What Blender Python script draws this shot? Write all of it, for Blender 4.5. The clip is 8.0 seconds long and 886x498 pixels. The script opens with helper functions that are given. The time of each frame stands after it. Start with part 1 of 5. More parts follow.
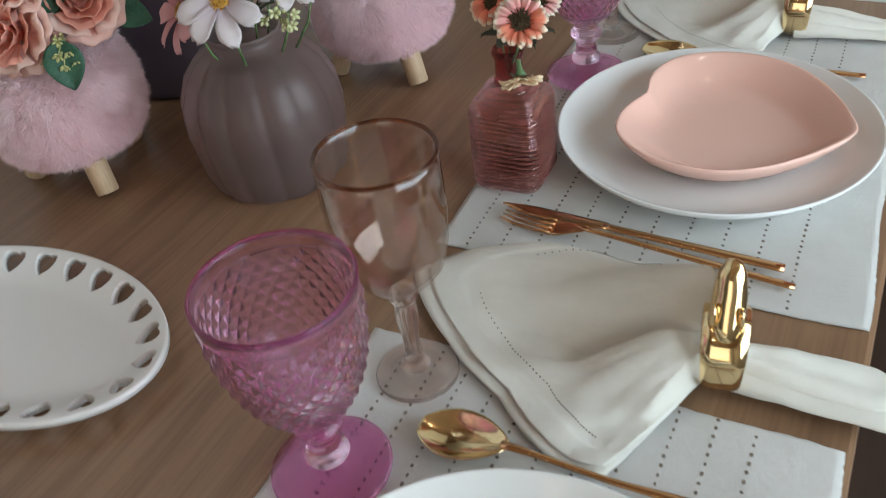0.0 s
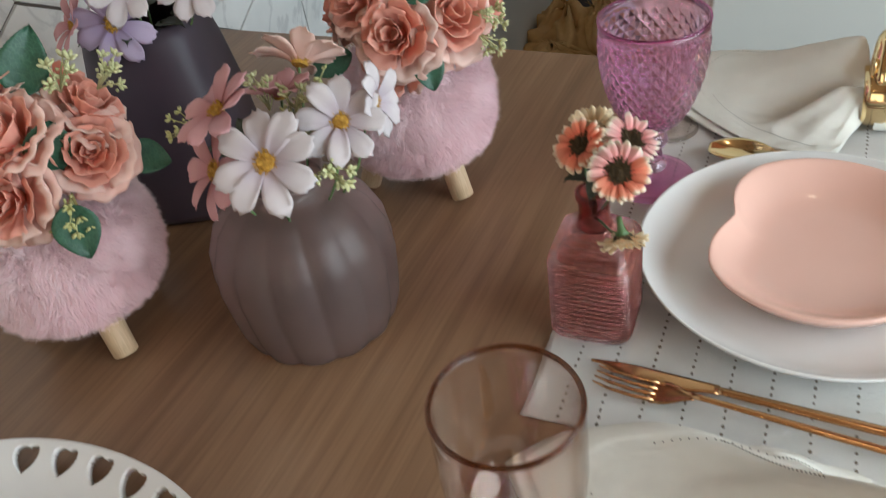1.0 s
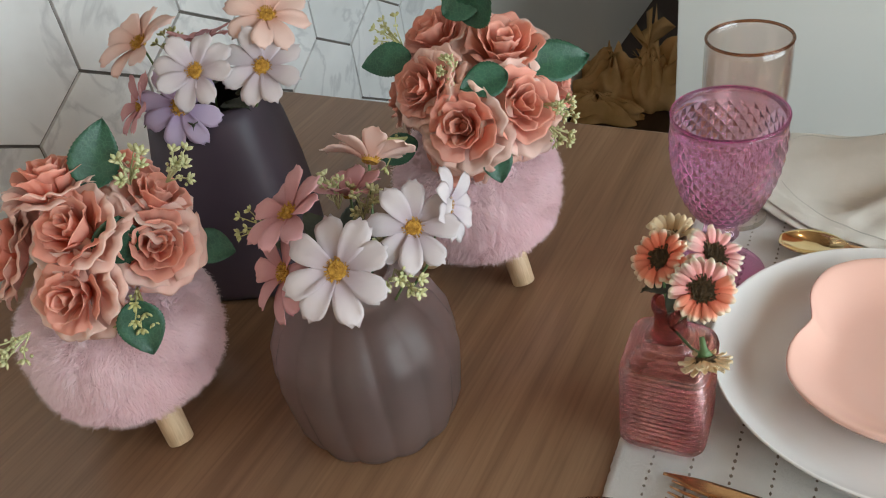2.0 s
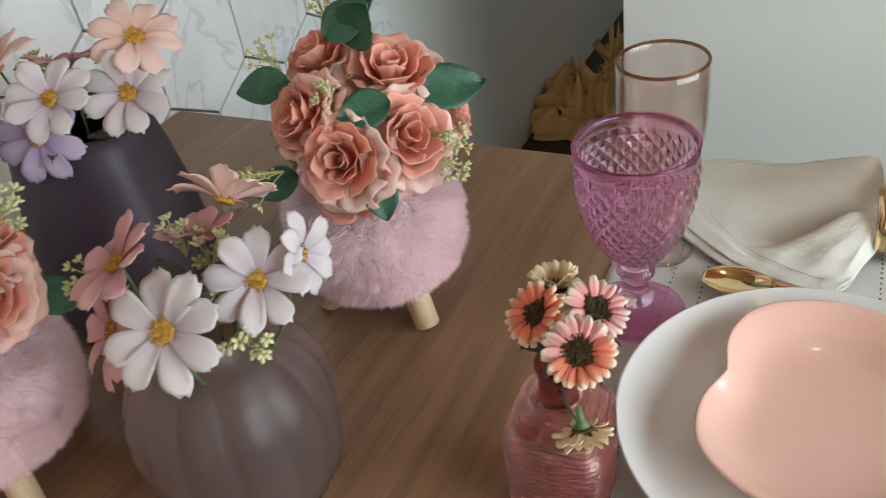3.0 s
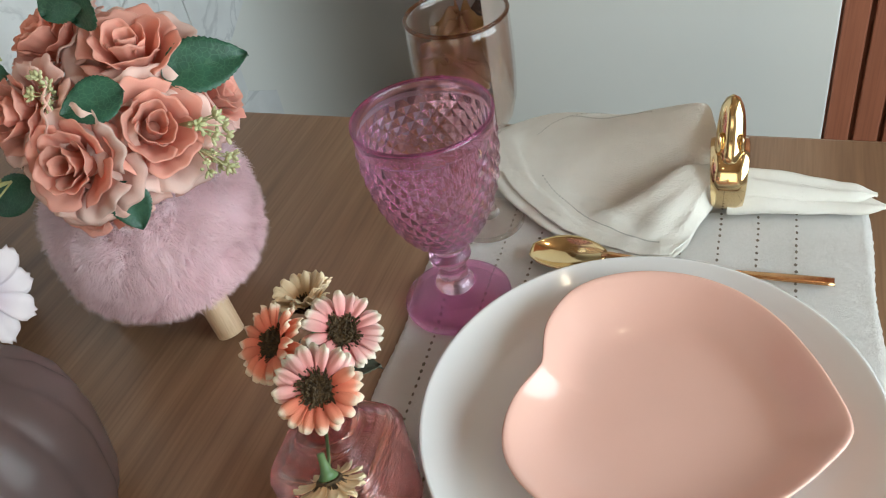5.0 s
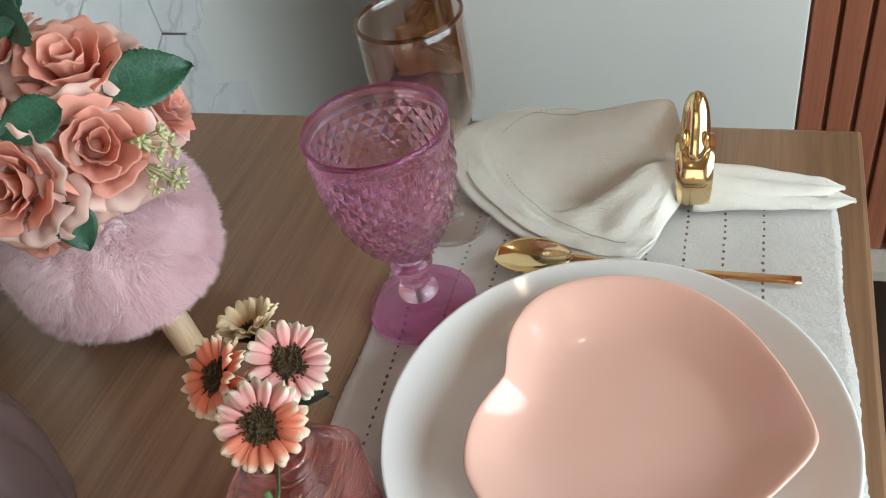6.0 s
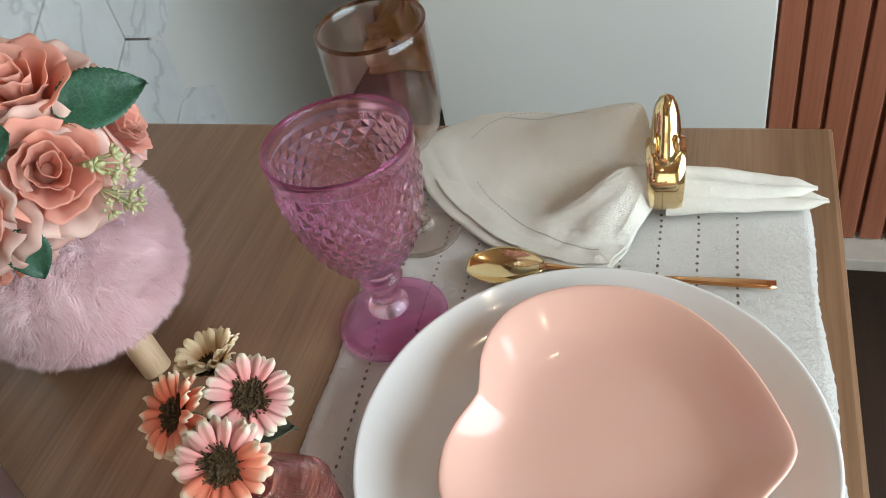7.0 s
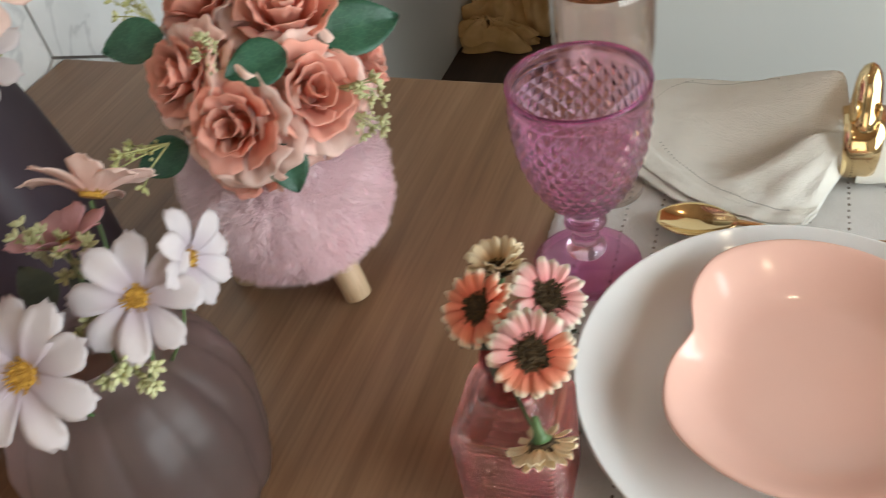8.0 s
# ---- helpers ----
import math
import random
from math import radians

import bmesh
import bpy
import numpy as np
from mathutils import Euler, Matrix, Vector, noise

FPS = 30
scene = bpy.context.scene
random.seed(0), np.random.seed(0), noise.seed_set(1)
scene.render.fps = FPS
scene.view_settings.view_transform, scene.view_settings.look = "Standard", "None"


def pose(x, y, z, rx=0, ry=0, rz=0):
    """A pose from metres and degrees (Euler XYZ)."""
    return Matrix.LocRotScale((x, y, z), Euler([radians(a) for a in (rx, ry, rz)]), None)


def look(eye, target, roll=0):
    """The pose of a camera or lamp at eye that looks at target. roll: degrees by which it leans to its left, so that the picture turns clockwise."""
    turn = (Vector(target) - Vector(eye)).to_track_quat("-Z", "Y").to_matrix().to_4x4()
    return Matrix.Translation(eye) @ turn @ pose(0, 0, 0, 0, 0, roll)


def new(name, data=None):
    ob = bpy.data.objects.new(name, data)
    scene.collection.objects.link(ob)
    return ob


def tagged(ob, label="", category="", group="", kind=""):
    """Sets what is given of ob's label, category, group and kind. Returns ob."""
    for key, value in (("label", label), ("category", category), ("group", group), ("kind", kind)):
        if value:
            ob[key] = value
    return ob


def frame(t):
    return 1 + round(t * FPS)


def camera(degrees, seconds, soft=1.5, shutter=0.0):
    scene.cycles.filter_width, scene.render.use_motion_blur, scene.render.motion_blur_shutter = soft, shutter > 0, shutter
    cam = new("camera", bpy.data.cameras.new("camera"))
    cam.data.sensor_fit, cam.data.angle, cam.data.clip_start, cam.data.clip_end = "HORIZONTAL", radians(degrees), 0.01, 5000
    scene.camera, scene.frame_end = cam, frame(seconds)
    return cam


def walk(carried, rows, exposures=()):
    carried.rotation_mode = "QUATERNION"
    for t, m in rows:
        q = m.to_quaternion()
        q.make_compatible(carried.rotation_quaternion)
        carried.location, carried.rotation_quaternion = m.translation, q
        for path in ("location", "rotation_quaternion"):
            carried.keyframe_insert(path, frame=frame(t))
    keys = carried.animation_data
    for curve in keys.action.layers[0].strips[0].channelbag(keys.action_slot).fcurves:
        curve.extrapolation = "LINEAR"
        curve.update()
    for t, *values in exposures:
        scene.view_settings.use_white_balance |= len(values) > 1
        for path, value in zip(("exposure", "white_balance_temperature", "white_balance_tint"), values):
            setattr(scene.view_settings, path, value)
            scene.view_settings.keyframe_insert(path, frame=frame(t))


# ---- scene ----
cam = camera(56.0, 8.0, soft=1.0, shutter=0.3)
PATH = [
    (0, (0.3749, -0.0137, 1.2094), (-0.504, 1.3524, -0.121), -8.6),
    (0.5, (0.3066, 0.042, 1.2178), (-0.5387, 1.4248, -0.1178), -9.4),
    (1, (0.2405, 0.0882, 1.2525), (-0.5838, 1.5015, -0.0643), -10.0),
    (1.2, (0.2184, 0.1019, 1.2651), (-0.6184, 1.5236, -0.0359), -10.2),
    (2.3, (0.1995, 0.1355, 1.2892), (-0.7182, 1.5656, 0.0554), -9.6),
    (2.5, (0.2111, 0.1554, 1.2808), (-0.7025, 1.5928, 0.0523), -9.6),
    (3, (0.2405, 0.2163, 1.2577), (-0.6447, 1.6737, 0.0313), -9.6),
    (3.5, (0.2478, 0.2604, 1.2346), (-0.6006, 1.7178, -0.0191), -10.7),
    (4, (0.2615, 0.2951, 1.2231), (-0.5271, 1.7409, -0.079), -10.9),
    (4.5, (0.2877, 0.3202, 1.2189), (-0.4631, 1.7672, -0.1052), -11.5),
    (5, (0.3024, 0.335, 1.2178), (-0.4179, 1.7724, -0.1336), -12.0),
    (6.5, (0.316, 0.379, 1.2231), (-0.3476, 1.7861, -0.1871), -13.7),
    (7, (0.316, 0.3864, 1.222), (-0.3213, 1.7976, -0.1966), -13.8),
    (7.5, (0.2741, 0.357, 1.2273), (-0.379, 1.7567, -0.1955), -13.9),
    (8, (0.2111, 0.3024, 1.2357), (-0.5103, 1.6737, -0.1808), -12.1),
]
EXPOSE = [(0.0, -0.10, 5950, 4), (0.5, 0.03, 6050, 5), (1.0, 0.08, 6250, 6), (2.5, 0.09, 6450, 7), (3.5, 0.12, 6450, 7), (4.5, 0.14, 6350, 5), (7.0, 0.17, 6300, 6), (8.0, 0.15, 6650, 8)]
walk(cam, [(t, look(eye, target, roll)) for t, eye, target, roll in PATH], EXPOSE)

T = 0.76            # table top
WALL = -0.655       # tiled side wall
RIGHT = 1.55        # window wall
BACK = -2.6
FAR = 4.2
CEIL = 2.6

# ---- world and lights ----
world = bpy.data.worlds.new("world")
scene.world = world
world.use_nodes = True
wn = world.node_tree.nodes
sky = wn.new("ShaderNodeTexSky")
sky.sky_type = "NISHITA"
sky.sun_disc = False
sky.sun_elevation, sky.sun_rotation = radians(35), radians(-60)
wn["Background"].inputs["Strength"].default_value = 0.1
world.node_tree.links.new(sky.outputs["Color"], wn["Background"].inputs["Color"])


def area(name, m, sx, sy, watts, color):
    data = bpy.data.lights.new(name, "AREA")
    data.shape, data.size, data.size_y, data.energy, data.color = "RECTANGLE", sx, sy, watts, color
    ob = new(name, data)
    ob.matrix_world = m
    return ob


# daylight in the window opening, facing the room
area("window_daylight", pose(RIGHT - 0.03, 0.35, 1.28, 0, 90, 0), 1.06, 1.7, 40, (0.84, 0.95, 1.0))
# warm fill lamp added behind the camera, in an assumed opening
area("back_warm_fill", pose(0.6, BACK + 0.03, 1.35, 90, 0, 0), 1.4, 2.0, 18, (1.0, 0.79, 0.57))

# added fill lamp, out of view, that lifts the dark side wall
area("corridor_fill", pose(0.7, FAR - 0.03, 1.5, -90, 0, 0), 0.9, 1.1, 7, (0.95, 0.95, 0.92))


def ceiling_spot(x, y):
    data = bpy.data.lights.new("ceiling_spot_bulb", "POINT")
    data.energy, data.color, data.shadow_soft_size = 2.6, (1.0, 0.82, 0.60), 0.03
    ob = new("ceiling_spot_bulb", data)
    ob.location = (x, y, 2.5)


SPOTS = ((0.55, 1.0), (1.1, 0.2), (-0.2, -0.4), (0.2, -1.4))
for sx, sy in SPOTS:
    ceiling_spot(sx, sy)


# ---- materials ----
def material(name):
    m = bpy.data.materials.new(name)
    m.use_nodes = True
    return m, m.node_tree.nodes, m.node_tree.links, m.node_tree.nodes["Principled BSDF"]


def ramp(nodes, stops):
    r = nodes.new("ShaderNodeValToRGB")
    while len(r.color_ramp.elements) < len(stops):
        r.color_ramp.elements.new(0.5)
    for e, (p, c) in zip(r.color_ramp.elements, stops):
        e.position, e.color = p, (*c, 1)
    return r


def mapped(nodes, links, scale, rot=(0, 0, 0)):
    tc, mp = nodes.new("ShaderNodeTexCoord"), nodes.new("ShaderNodeMapping")
    mp.inputs["Scale"].default_value = scale
    mp.inputs["Rotation"].default_value = [radians(a) for a in rot]
    links.new(tc.outputs["Object"], mp.inputs["Vector"])
    return mp.outputs["Vector"]


def noisy(name, dark, light, scale, rough, bump=0.1, fine=200.0, stretch=(1, 1, 1), metal=0.0, spread=(0.35, 0.65), dist=0.001):
    """A surface whose colour drifts between two tones, with a fine relief."""
    m, n, l, p = material(name)
    v = mapped(n, l, stretch)
    a, b = n.new("ShaderNodeTexNoise"), n.new("ShaderNodeTexNoise")
    a.inputs["Scale"].default_value, a.inputs["Detail"].default_value = scale, 6
    b.inputs["Scale"].default_value, b.inputs["Detail"].default_value = fine, 4
    l.new(v, a.inputs["Vector"]), l.new(v, b.inputs["Vector"])
    r = ramp(n, [(spread[0], dark), (spread[1], light)])
    l.new(a.outputs["Fac"], r.inputs["Fac"])
    l.new(r.outputs["Color"], p.inputs["Base Color"])
    bm = n.new("ShaderNodeBump")
    bm.inputs["Strength"].default_value, bm.inputs["Distance"].default_value = bump, dist
    l.new(b.outputs["Fac"], bm.inputs["Height"])
    l.new(bm.outputs["Normal"], p.inputs["Normal"])
    p.inputs["Roughness"].default_value, p.inputs["Metallic"].default_value = rough, metal
    return m


def wood(name, dark, mid, light, rough, grain=(70, 2.2, 70), rot=0.0):
    m, n, l, p = material(name)
    v = mapped(n, l, grain, (0, 0, rot))
    v2 = mapped(n, l, (grain[0] * 0.1, grain[1] * 0.35, grain[2] * 0.1), (0, 0, rot))
    a, b, c = (n.new("ShaderNodeTexNoise") for _ in range(3))
    a.inputs["Scale"].default_value, a.inputs["Detail"].default_value, a.inputs["Distortion"].default_value = 1.0, 8, 0.4
    b.inputs["Scale"].default_value, b.inputs["Detail"].default_value, b.inputs["Distortion"].default_value = 1.0, 4, 1.2
    c.inputs["Scale"].default_value = 5.0
    l.new(v, a.inputs["Vector"]), l.new(v2, b.inputs["Vector"]), l.new(v, c.inputs["Vector"])
    mix = n.new("ShaderNodeMix")
    mix.inputs[0].default_value = 0.55
    l.new(a.outputs["Fac"], mix.inputs[2]), l.new(b.outputs["Fac"], mix.inputs[3])
    r = ramp(n, [(0.3, dark), (0.5, mid), (0.7, light)])
    l.new(mix.outputs[0], r.inputs["Fac"])
    pores = ramp(n, [(0.30, (0.84, 0.82, 0.80)), (0.55, (1, 1, 1))])
    mul = n.new("ShaderNodeMix")
    mul.data_type, mul.blend_type = "RGBA", "MULTIPLY"
    mul.inputs[0].default_value = 1.0
    l.new(c.outputs["Fac"], pores.inputs["Fac"])
    l.new(r.outputs["Color"], mul.inputs[6]), l.new(pores.outputs["Color"], mul.inputs[7])
    l.new(mul.outputs[2], p.inputs["Base Color"])
    bm = n.new("ShaderNodeBump")
    bm.inputs["Strength"].default_value, bm.inputs["Distance"].default_value = 0.25, 0.0006
    l.new(a.outputs["Fac"], bm.inputs["Height"])
    l.new(bm.outputs["Normal"], p.inputs["Normal"])
    p.inputs["Roughness"].default_value = rough
    return m


def glass(name, color, rough=0.0, clear=0.4, ior=1.45, gloss=0.0):
    """Tinted glass: refracting, with a share that lets light straight through as a thin wall does."""
    m, n, l, p = material(name)
    p.inputs["Base Color"].default_value = (*color, 1)
    p.inputs["Transmission Weight"].default_value = 1.0
    p.inputs["Roughness"].default_value = rough
    p.inputs["IOR"].default_value = ior
    t, mx = n.new("ShaderNodeBsdfTransparent"), n.new("ShaderNodeMixShader")
    t.inputs["Color"].default_value = (*color, 1)
    mx.inputs["Fac"].default_value = clear
    l.new(p.outputs["BSDF"], mx.inputs[1]), l.new(t.outputs["BSDF"], mx.inputs[2])
    l.new(mx.outputs["Shader"], n["Material Output"].inputs["Surface"])
    if gloss:
        g, lw, power, gain, top = (n.new(k) for k in ("ShaderNodeBsdfGlossy", "ShaderNodeLayerWeight", "ShaderNodeMath", "ShaderNodeMath", "ShaderNodeMixShader"))
        g.inputs["Roughness"].default_value = 0.02
        power.operation, power.inputs[1].default_value = "POWER", 3.0
        gain.operation, gain.inputs[1].default_value, gain.inputs[2].default_value = "MULTIPLY_ADD", gloss, 0.025
        l.new(lw.outputs["Facing"], power.inputs[0]), l.new(power.outputs["Value"], gain.inputs[0]), l.new(gain.outputs["Value"], top.inputs["Fac"])
        l.new(mx.outputs["Shader"], top.inputs[1]), l.new(g.outputs["BSDF"], top.inputs[2])
        l.new(top.outputs["Shader"], n["Material Output"].inputs["Surface"])
    return m


def petal_mat(name, inner, outer, reach, rough=0.7, axis=2, vary=0.12, tip=None, thin=0.25):
    """Cloth petals, from the inner tone at the base to the outer one at the edge, each petal a little different."""
    m, n, l, p = material(name)
    tc, sep = n.new("ShaderNodeTexCoord"), n.new("ShaderNodeSeparateXYZ")
    l.new(tc.outputs["Object"], sep.inputs["Vector"])
    mr = n.new("ShaderNodeMapRange")
    mr.inputs["From Min"].default_value, mr.inputs["From Max"].default_value = reach
    no = n.new("ShaderNodeTexNoise")
    no.inputs["Scale"].default_value = 90
    add = n.new("ShaderNodeMath")
    add.operation, add.inputs[1].default_value = "MULTIPLY_ADD", 0.35
    l.new(no.outputs["Fac"], add.inputs[0]), l.new(mr.outputs["Result"], add.inputs[2])
    l.new(sep.outputs[axis], mr.inputs["Value"])
    stops = [(0.15, inner), (0.85, outer)] + ([(1.0, tip)] if tip else [])
    r = ramp(n, stops)
    l.new(add.outputs["Value"], r.inputs["Fac"])
    hsv, info, mv = n.new("ShaderNodeHueSaturation"), n.new("ShaderNodeObjectInfo"), n.new("ShaderNodeMapRange")
    mv.inputs["To Min"].default_value, mv.inputs["To Max"].default_value = 1 - vary, 1 + vary
    l.new(info.outputs["Random"], mv.inputs["Value"]), l.new(mv.outputs["Result"], hsv.inputs["Value"])
    l.new(r.outputs["Color"], hsv.inputs["Color"])
    l.new(hsv.outputs["Color"], p.inputs["Base Color"])
    w, bm = n.new("ShaderNodeTexNoise"), n.new("ShaderNodeBump")
    w.inputs["Scale"].default_value, w.inputs["Detail"].default_value = 220, 3
    bm.inputs["Strength"].default_value, bm.inputs["Distance"].default_value = 0.35, 0.0006
    l.new(w.outputs["Fac"], bm.inputs["Height"]), l.new(bm.outputs["Normal"], p.inputs["Normal"])
    p.inputs["Roughness"].default_value = rough
    p.inputs["Specular IOR Level"].default_value = 0.2
    tl, mx = n.new("ShaderNodeBsdfTranslucent"), n.new("ShaderNodeMixShader")
    mx.inputs["Fac"].default_value = thin
    l.new(hsv.outputs["Color"], tl.inputs["Color"])
    l.new(p.outputs["BSDF"], mx.inputs[1]), l.new(tl.outputs["BSDF"], mx.inputs[2])
    l.new(mx.outputs["Shader"], n["Material Output"].inputs["Surface"])
    return m


def weave(name, color, dark, rough=0.9, threads=900.0, sparkle=0.0):
    """Woven cotton: crossing threads, slubs and a faint mottling."""
    m, n, l, p = material(name)
    v = mapped(n, l, (1, 1, 1))
    wx, wy = n.new("ShaderNodeTexWave"), n.new("ShaderNodeTexWave")
    wx.bands_direction, wy.bands_direction = "X", "Y"
    for w in (wx, wy):
        w.inputs["Scale"].default_value, w.inputs["Distortion"].default_value, w.inputs["Detail"].default_value = threads / 1.8, 9.0, 3
        l.new(v, w.inputs["Vector"])
    sl, mo = n.new("ShaderNodeTexNoise"), n.new("ShaderNodeTexNoise")
    vs = mapped(n, l, (12, 160, 12))
    sl.inputs["Scale"].default_value, sl.inputs["Detail"].default_value = 1.5, 4
    mo.inputs["Scale"].default_value, mo.inputs["Detail"].default_value = 22, 5
    l.new(vs, sl.inputs["Vector"]), l.new(v, mo.inputs["Vector"])
    r = ramp(n, [(0.3, dark), (0.62, color)])
    l.new(mo.outputs["Fac"], r.inputs["Fac"])
    l.new(r.outputs["Color"], p.inputs["Base Color"])
    s1, s2 = n.new("ShaderNodeMath"), n.new("ShaderNodeMath")
    s1.operation = s2.operation = "ADD"
    l.new(wx.outputs["Fac"], s1.inputs[0]), l.new(wy.outputs["Fac"], s1.inputs[1])
    l.new(s1.outputs["Value"], s2.inputs[0]), l.new(sl.outputs["Fac"], s2.inputs[1])
    bm = n.new("ShaderNodeBump")
    bm.inputs["Strength"].default_value, bm.inputs["Distance"].default_value = 0.6, 0.0009
    l.new(s2.outputs["Value"], bm.inputs["Height"])
    crumple, soft_bump = n.new("ShaderNodeTexNoise"), n.new("ShaderNodeBump")
    crumple.inputs["Scale"].default_value, crumple.inputs["Detail"].default_value, crumple.inputs["Roughness"].default_value = 150, 4, 0.65
    soft_bump.inputs["Strength"].default_value, soft_bump.inputs["Distance"].default_value = 0.5, 0.0014
    l.new(v, crumple.inputs["Vector"]), l.new(crumple.outputs["Fac"], soft_bump.inputs["Height"])
    l.new(bm.outputs["Normal"], soft_bump.inputs["Normal"])
    l.new(soft_bump.outputs["Normal"], p.inputs["Normal"])
    p.inputs["Roughness"].default_value = rough
    p.inputs["Sheen Weight"].default_value = 0.15
    p.inputs["Specular IOR Level"].default_value = 0.2 + sparkle
    return m


M_TABLE = wood("table_wood", (0.150, 0.081, 0.044), (0.235, 0.136, 0.077), (0.33, 0.205, 0.122), 0.32)
M_TABLE.node_tree.nodes["Principled BSDF"].inputs["Specular IOR Level"].default_value = 0.4
M_SLAT = wood("slat_wood", (0.22, 0.072, 0.037), (0.30, 0.105, 0.056), (0.38, 0.145, 0.082), 0.5, (60, 60, 2.0))
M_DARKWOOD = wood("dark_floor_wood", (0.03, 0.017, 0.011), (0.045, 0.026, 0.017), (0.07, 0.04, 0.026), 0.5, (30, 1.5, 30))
M_LEG = wood("pale_leg_wood", (0.42, 0.29, 0.17), (0.55, 0.40, 0.25), (0.64, 0.50, 0.33), 0.6, (160, 160, 14))
M_WALL = noisy("white_paint", (0.63, 0.63, 0.595), (0.68, 0.68, 0.645), 1.5, 0.75, 0.08, 90)
# brown picked to dim and warm the light bounced off the unseen ceiling
M_CEIL = wood("ceiling_bounce_brown", (0.20, 0.125, 0.078), (0.27, 0.175, 0.11), (0.35, 0.235, 0.155), 0.55, (14, 0.8, 14))
M_LEDGE = noisy("stone_ledge", (0.42, 0.38, 0.33), (0.58, 0.54, 0.48), 12, 0.6, 0.3, 120)
M_JOINT = noisy("tile_joint", (0.10, 0.085, 0.075), (0.15, 0.13, 0.115), 30, 0.9)
M_CERAMIC = noisy("white_glaze", (0.70, 0.69, 0.67), (0.74, 0.73, 0.715), 3, 0.10, 0.02, 12)
M_PINKGLAZE = noisy("pink_glaze", (0.75, 0.455, 0.37), (0.79, 0.495, 0.41), 6, 0.12, 0.03, 14)
M_GOLD = noisy("polished_gold", (0.74, 0.56, 0.30), (0.82, 0.64, 0.37), 20, 0.10, 0.02, 60, metal=1.0)
M_COPPER = noisy("rose_gold", (0.52, 0.29, 0.14), (0.62, 0.36, 0.18), 20, 0.20, 0.03, 80, metal=1.0)
M_MAT = weave("mat_cotton", (0.75, 0.72, 0.685), (0.68, 0.65, 0.61))
M_NAPKIN = weave("napkin_linen", (0.84, 0.80, 0.72), (0.77, 0.725, 0.645), 0.8, 700, 0.1)
M_HOLE = noisy("stitch_hole", (0.13, 0.10, 0.075), (0.2, 0.16, 0.12), 60, 0.9)
M_GOBLET = glass("pink_glass", (0.983, 0.71, 0.89), 0.0, 0.15)
M_GOBRIM = glass("deep_pink_glass", (0.965, 0.54, 0.82), 0.0, 0.45)
M_GOBFOOT = glass("foot_pink_glass", (0.98, 0.68, 0.88), 0.0, 0.5)
M_SOLID = glass("blush_solid_glass", (0.985, 0.93, 0.90), 0.0, 0.3)
M_RIM = glass("amber_glass_rim", (0.40, 0.18, 0.085), 0.0, 0.15)
M_BOTTLE = glass("rose_glass", (0.93, 0.66, 0.64), 0.0, 0.12)
M_NECK = glass("bottle_neck_glass", (0.62, 0.27, 0.26), 0.05, 0.3)
M_LEAF = noisy("leaf_cloth", (0.010, 0.052, 0.028), (0.020, 0.088, 0.048), 60, 0.5, 0.5, 260)


def leaf_veins(m):
    n, l = m.node_tree.nodes, m.node_tree.links
    p = n["Principled BSDF"]
    base = p.inputs["Base Color"].links[0].from_socket
    v = n.new("ShaderNodeTexVoronoi")
    v.feature = "DISTANCE_TO_EDGE"
    v.inputs["Scale"].default_value = 260
    l.new(mapped(n, l, (1, 1, 1)), v.inputs["Vector"])
    r = ramp(n, [(0.0, (0.22, 0.22, 0.22)), (0.08, (0.0, 0.0, 0.0))])
    l.new(v.outputs["Distance"], r.inputs["Fac"])
    mx = n.new("ShaderNodeMix")
    mx.data_type = "RGBA"
    mx.inputs[7].default_value = (0.12, 0.24, 0.13, 1)
    l.new(r.outputs["Color"], mx.inputs[0]), l.new(base, mx.inputs[6]), l.new(mx.outputs[2], p.inputs["Base Color"])


leaf_veins(M_LEAF)
M_DULLLEAF = noisy("dark_leaf_cloth", (0.03, 0.035, 0.025), (0.06, 0.065, 0.04), 60, 0.7, 0.4, 260)
M_SPRIG = noisy("sprig_plastic", (0.36, 0.36, 0.13), (0.55, 0.52, 0.26), 70, 0.55, 0.2, 200)
M_PALEBUD = noisy("pale_bud_cloth", (0.40, 0.41, 0.20), (0.57, 0.54, 0.32), 80, 0.7, 0.2, 200)
M_STEM = noisy("green_stem", (0.06, 0.12, 0.04), (0.12, 0.19, 0.07), 80, 0.5, 0.2, 200)
M_YELLOW = noisy("stamen_yellow", (0.36, 0.18, 0.025), (0.62, 0.36, 0.06), 300, 0.9, 0.8, 900)
M_BROWN = noisy("daisy_heart_brown", (0.03, 0.018, 0.009), (0.11, 0.065, 0.025), 400, 0.95, 0.9, 900)
M_CLOTH = noisy("yellow_tulle", (0.62, 0.38, 0.15), (0.80, 0.54, 0.26), 12, 0.9, 0.4, 200)
M_FUR = petal_mat("pink_fur", (0.995, 0.82, 0.85), (0.998, 0.88, 0.90), (0.02, 0.14), 0.8, vary=0.0, thin=0.6)
M_PURPLE = noisy("purple_matt_glaze", (0.045, 0.031, 0.045), (0.070, 0.050, 0.066), 8, 0.52, 0.08, 60)
M_ROSE_IN = petal_mat("rose_inner_cloth", (0.78, 0.23, 0.15), (0.87, 0.47, 0.37), (0.0, 0.03), thin=0.40)
M_ROSE_OUT = petal_mat("rose_outer_cloth", (0.84, 0.41, 0.32), (0.90, 0.68, 0.60), (0.0, 0.03), thin=0.40, vary=0.14)
M_COSMOS = petal_mat("white_cosmos_cloth", (0.52, 0.42, 0.48), (0.67, 0.60, 0.61), (0.004, 0.032), axis=0, vary=0.06)
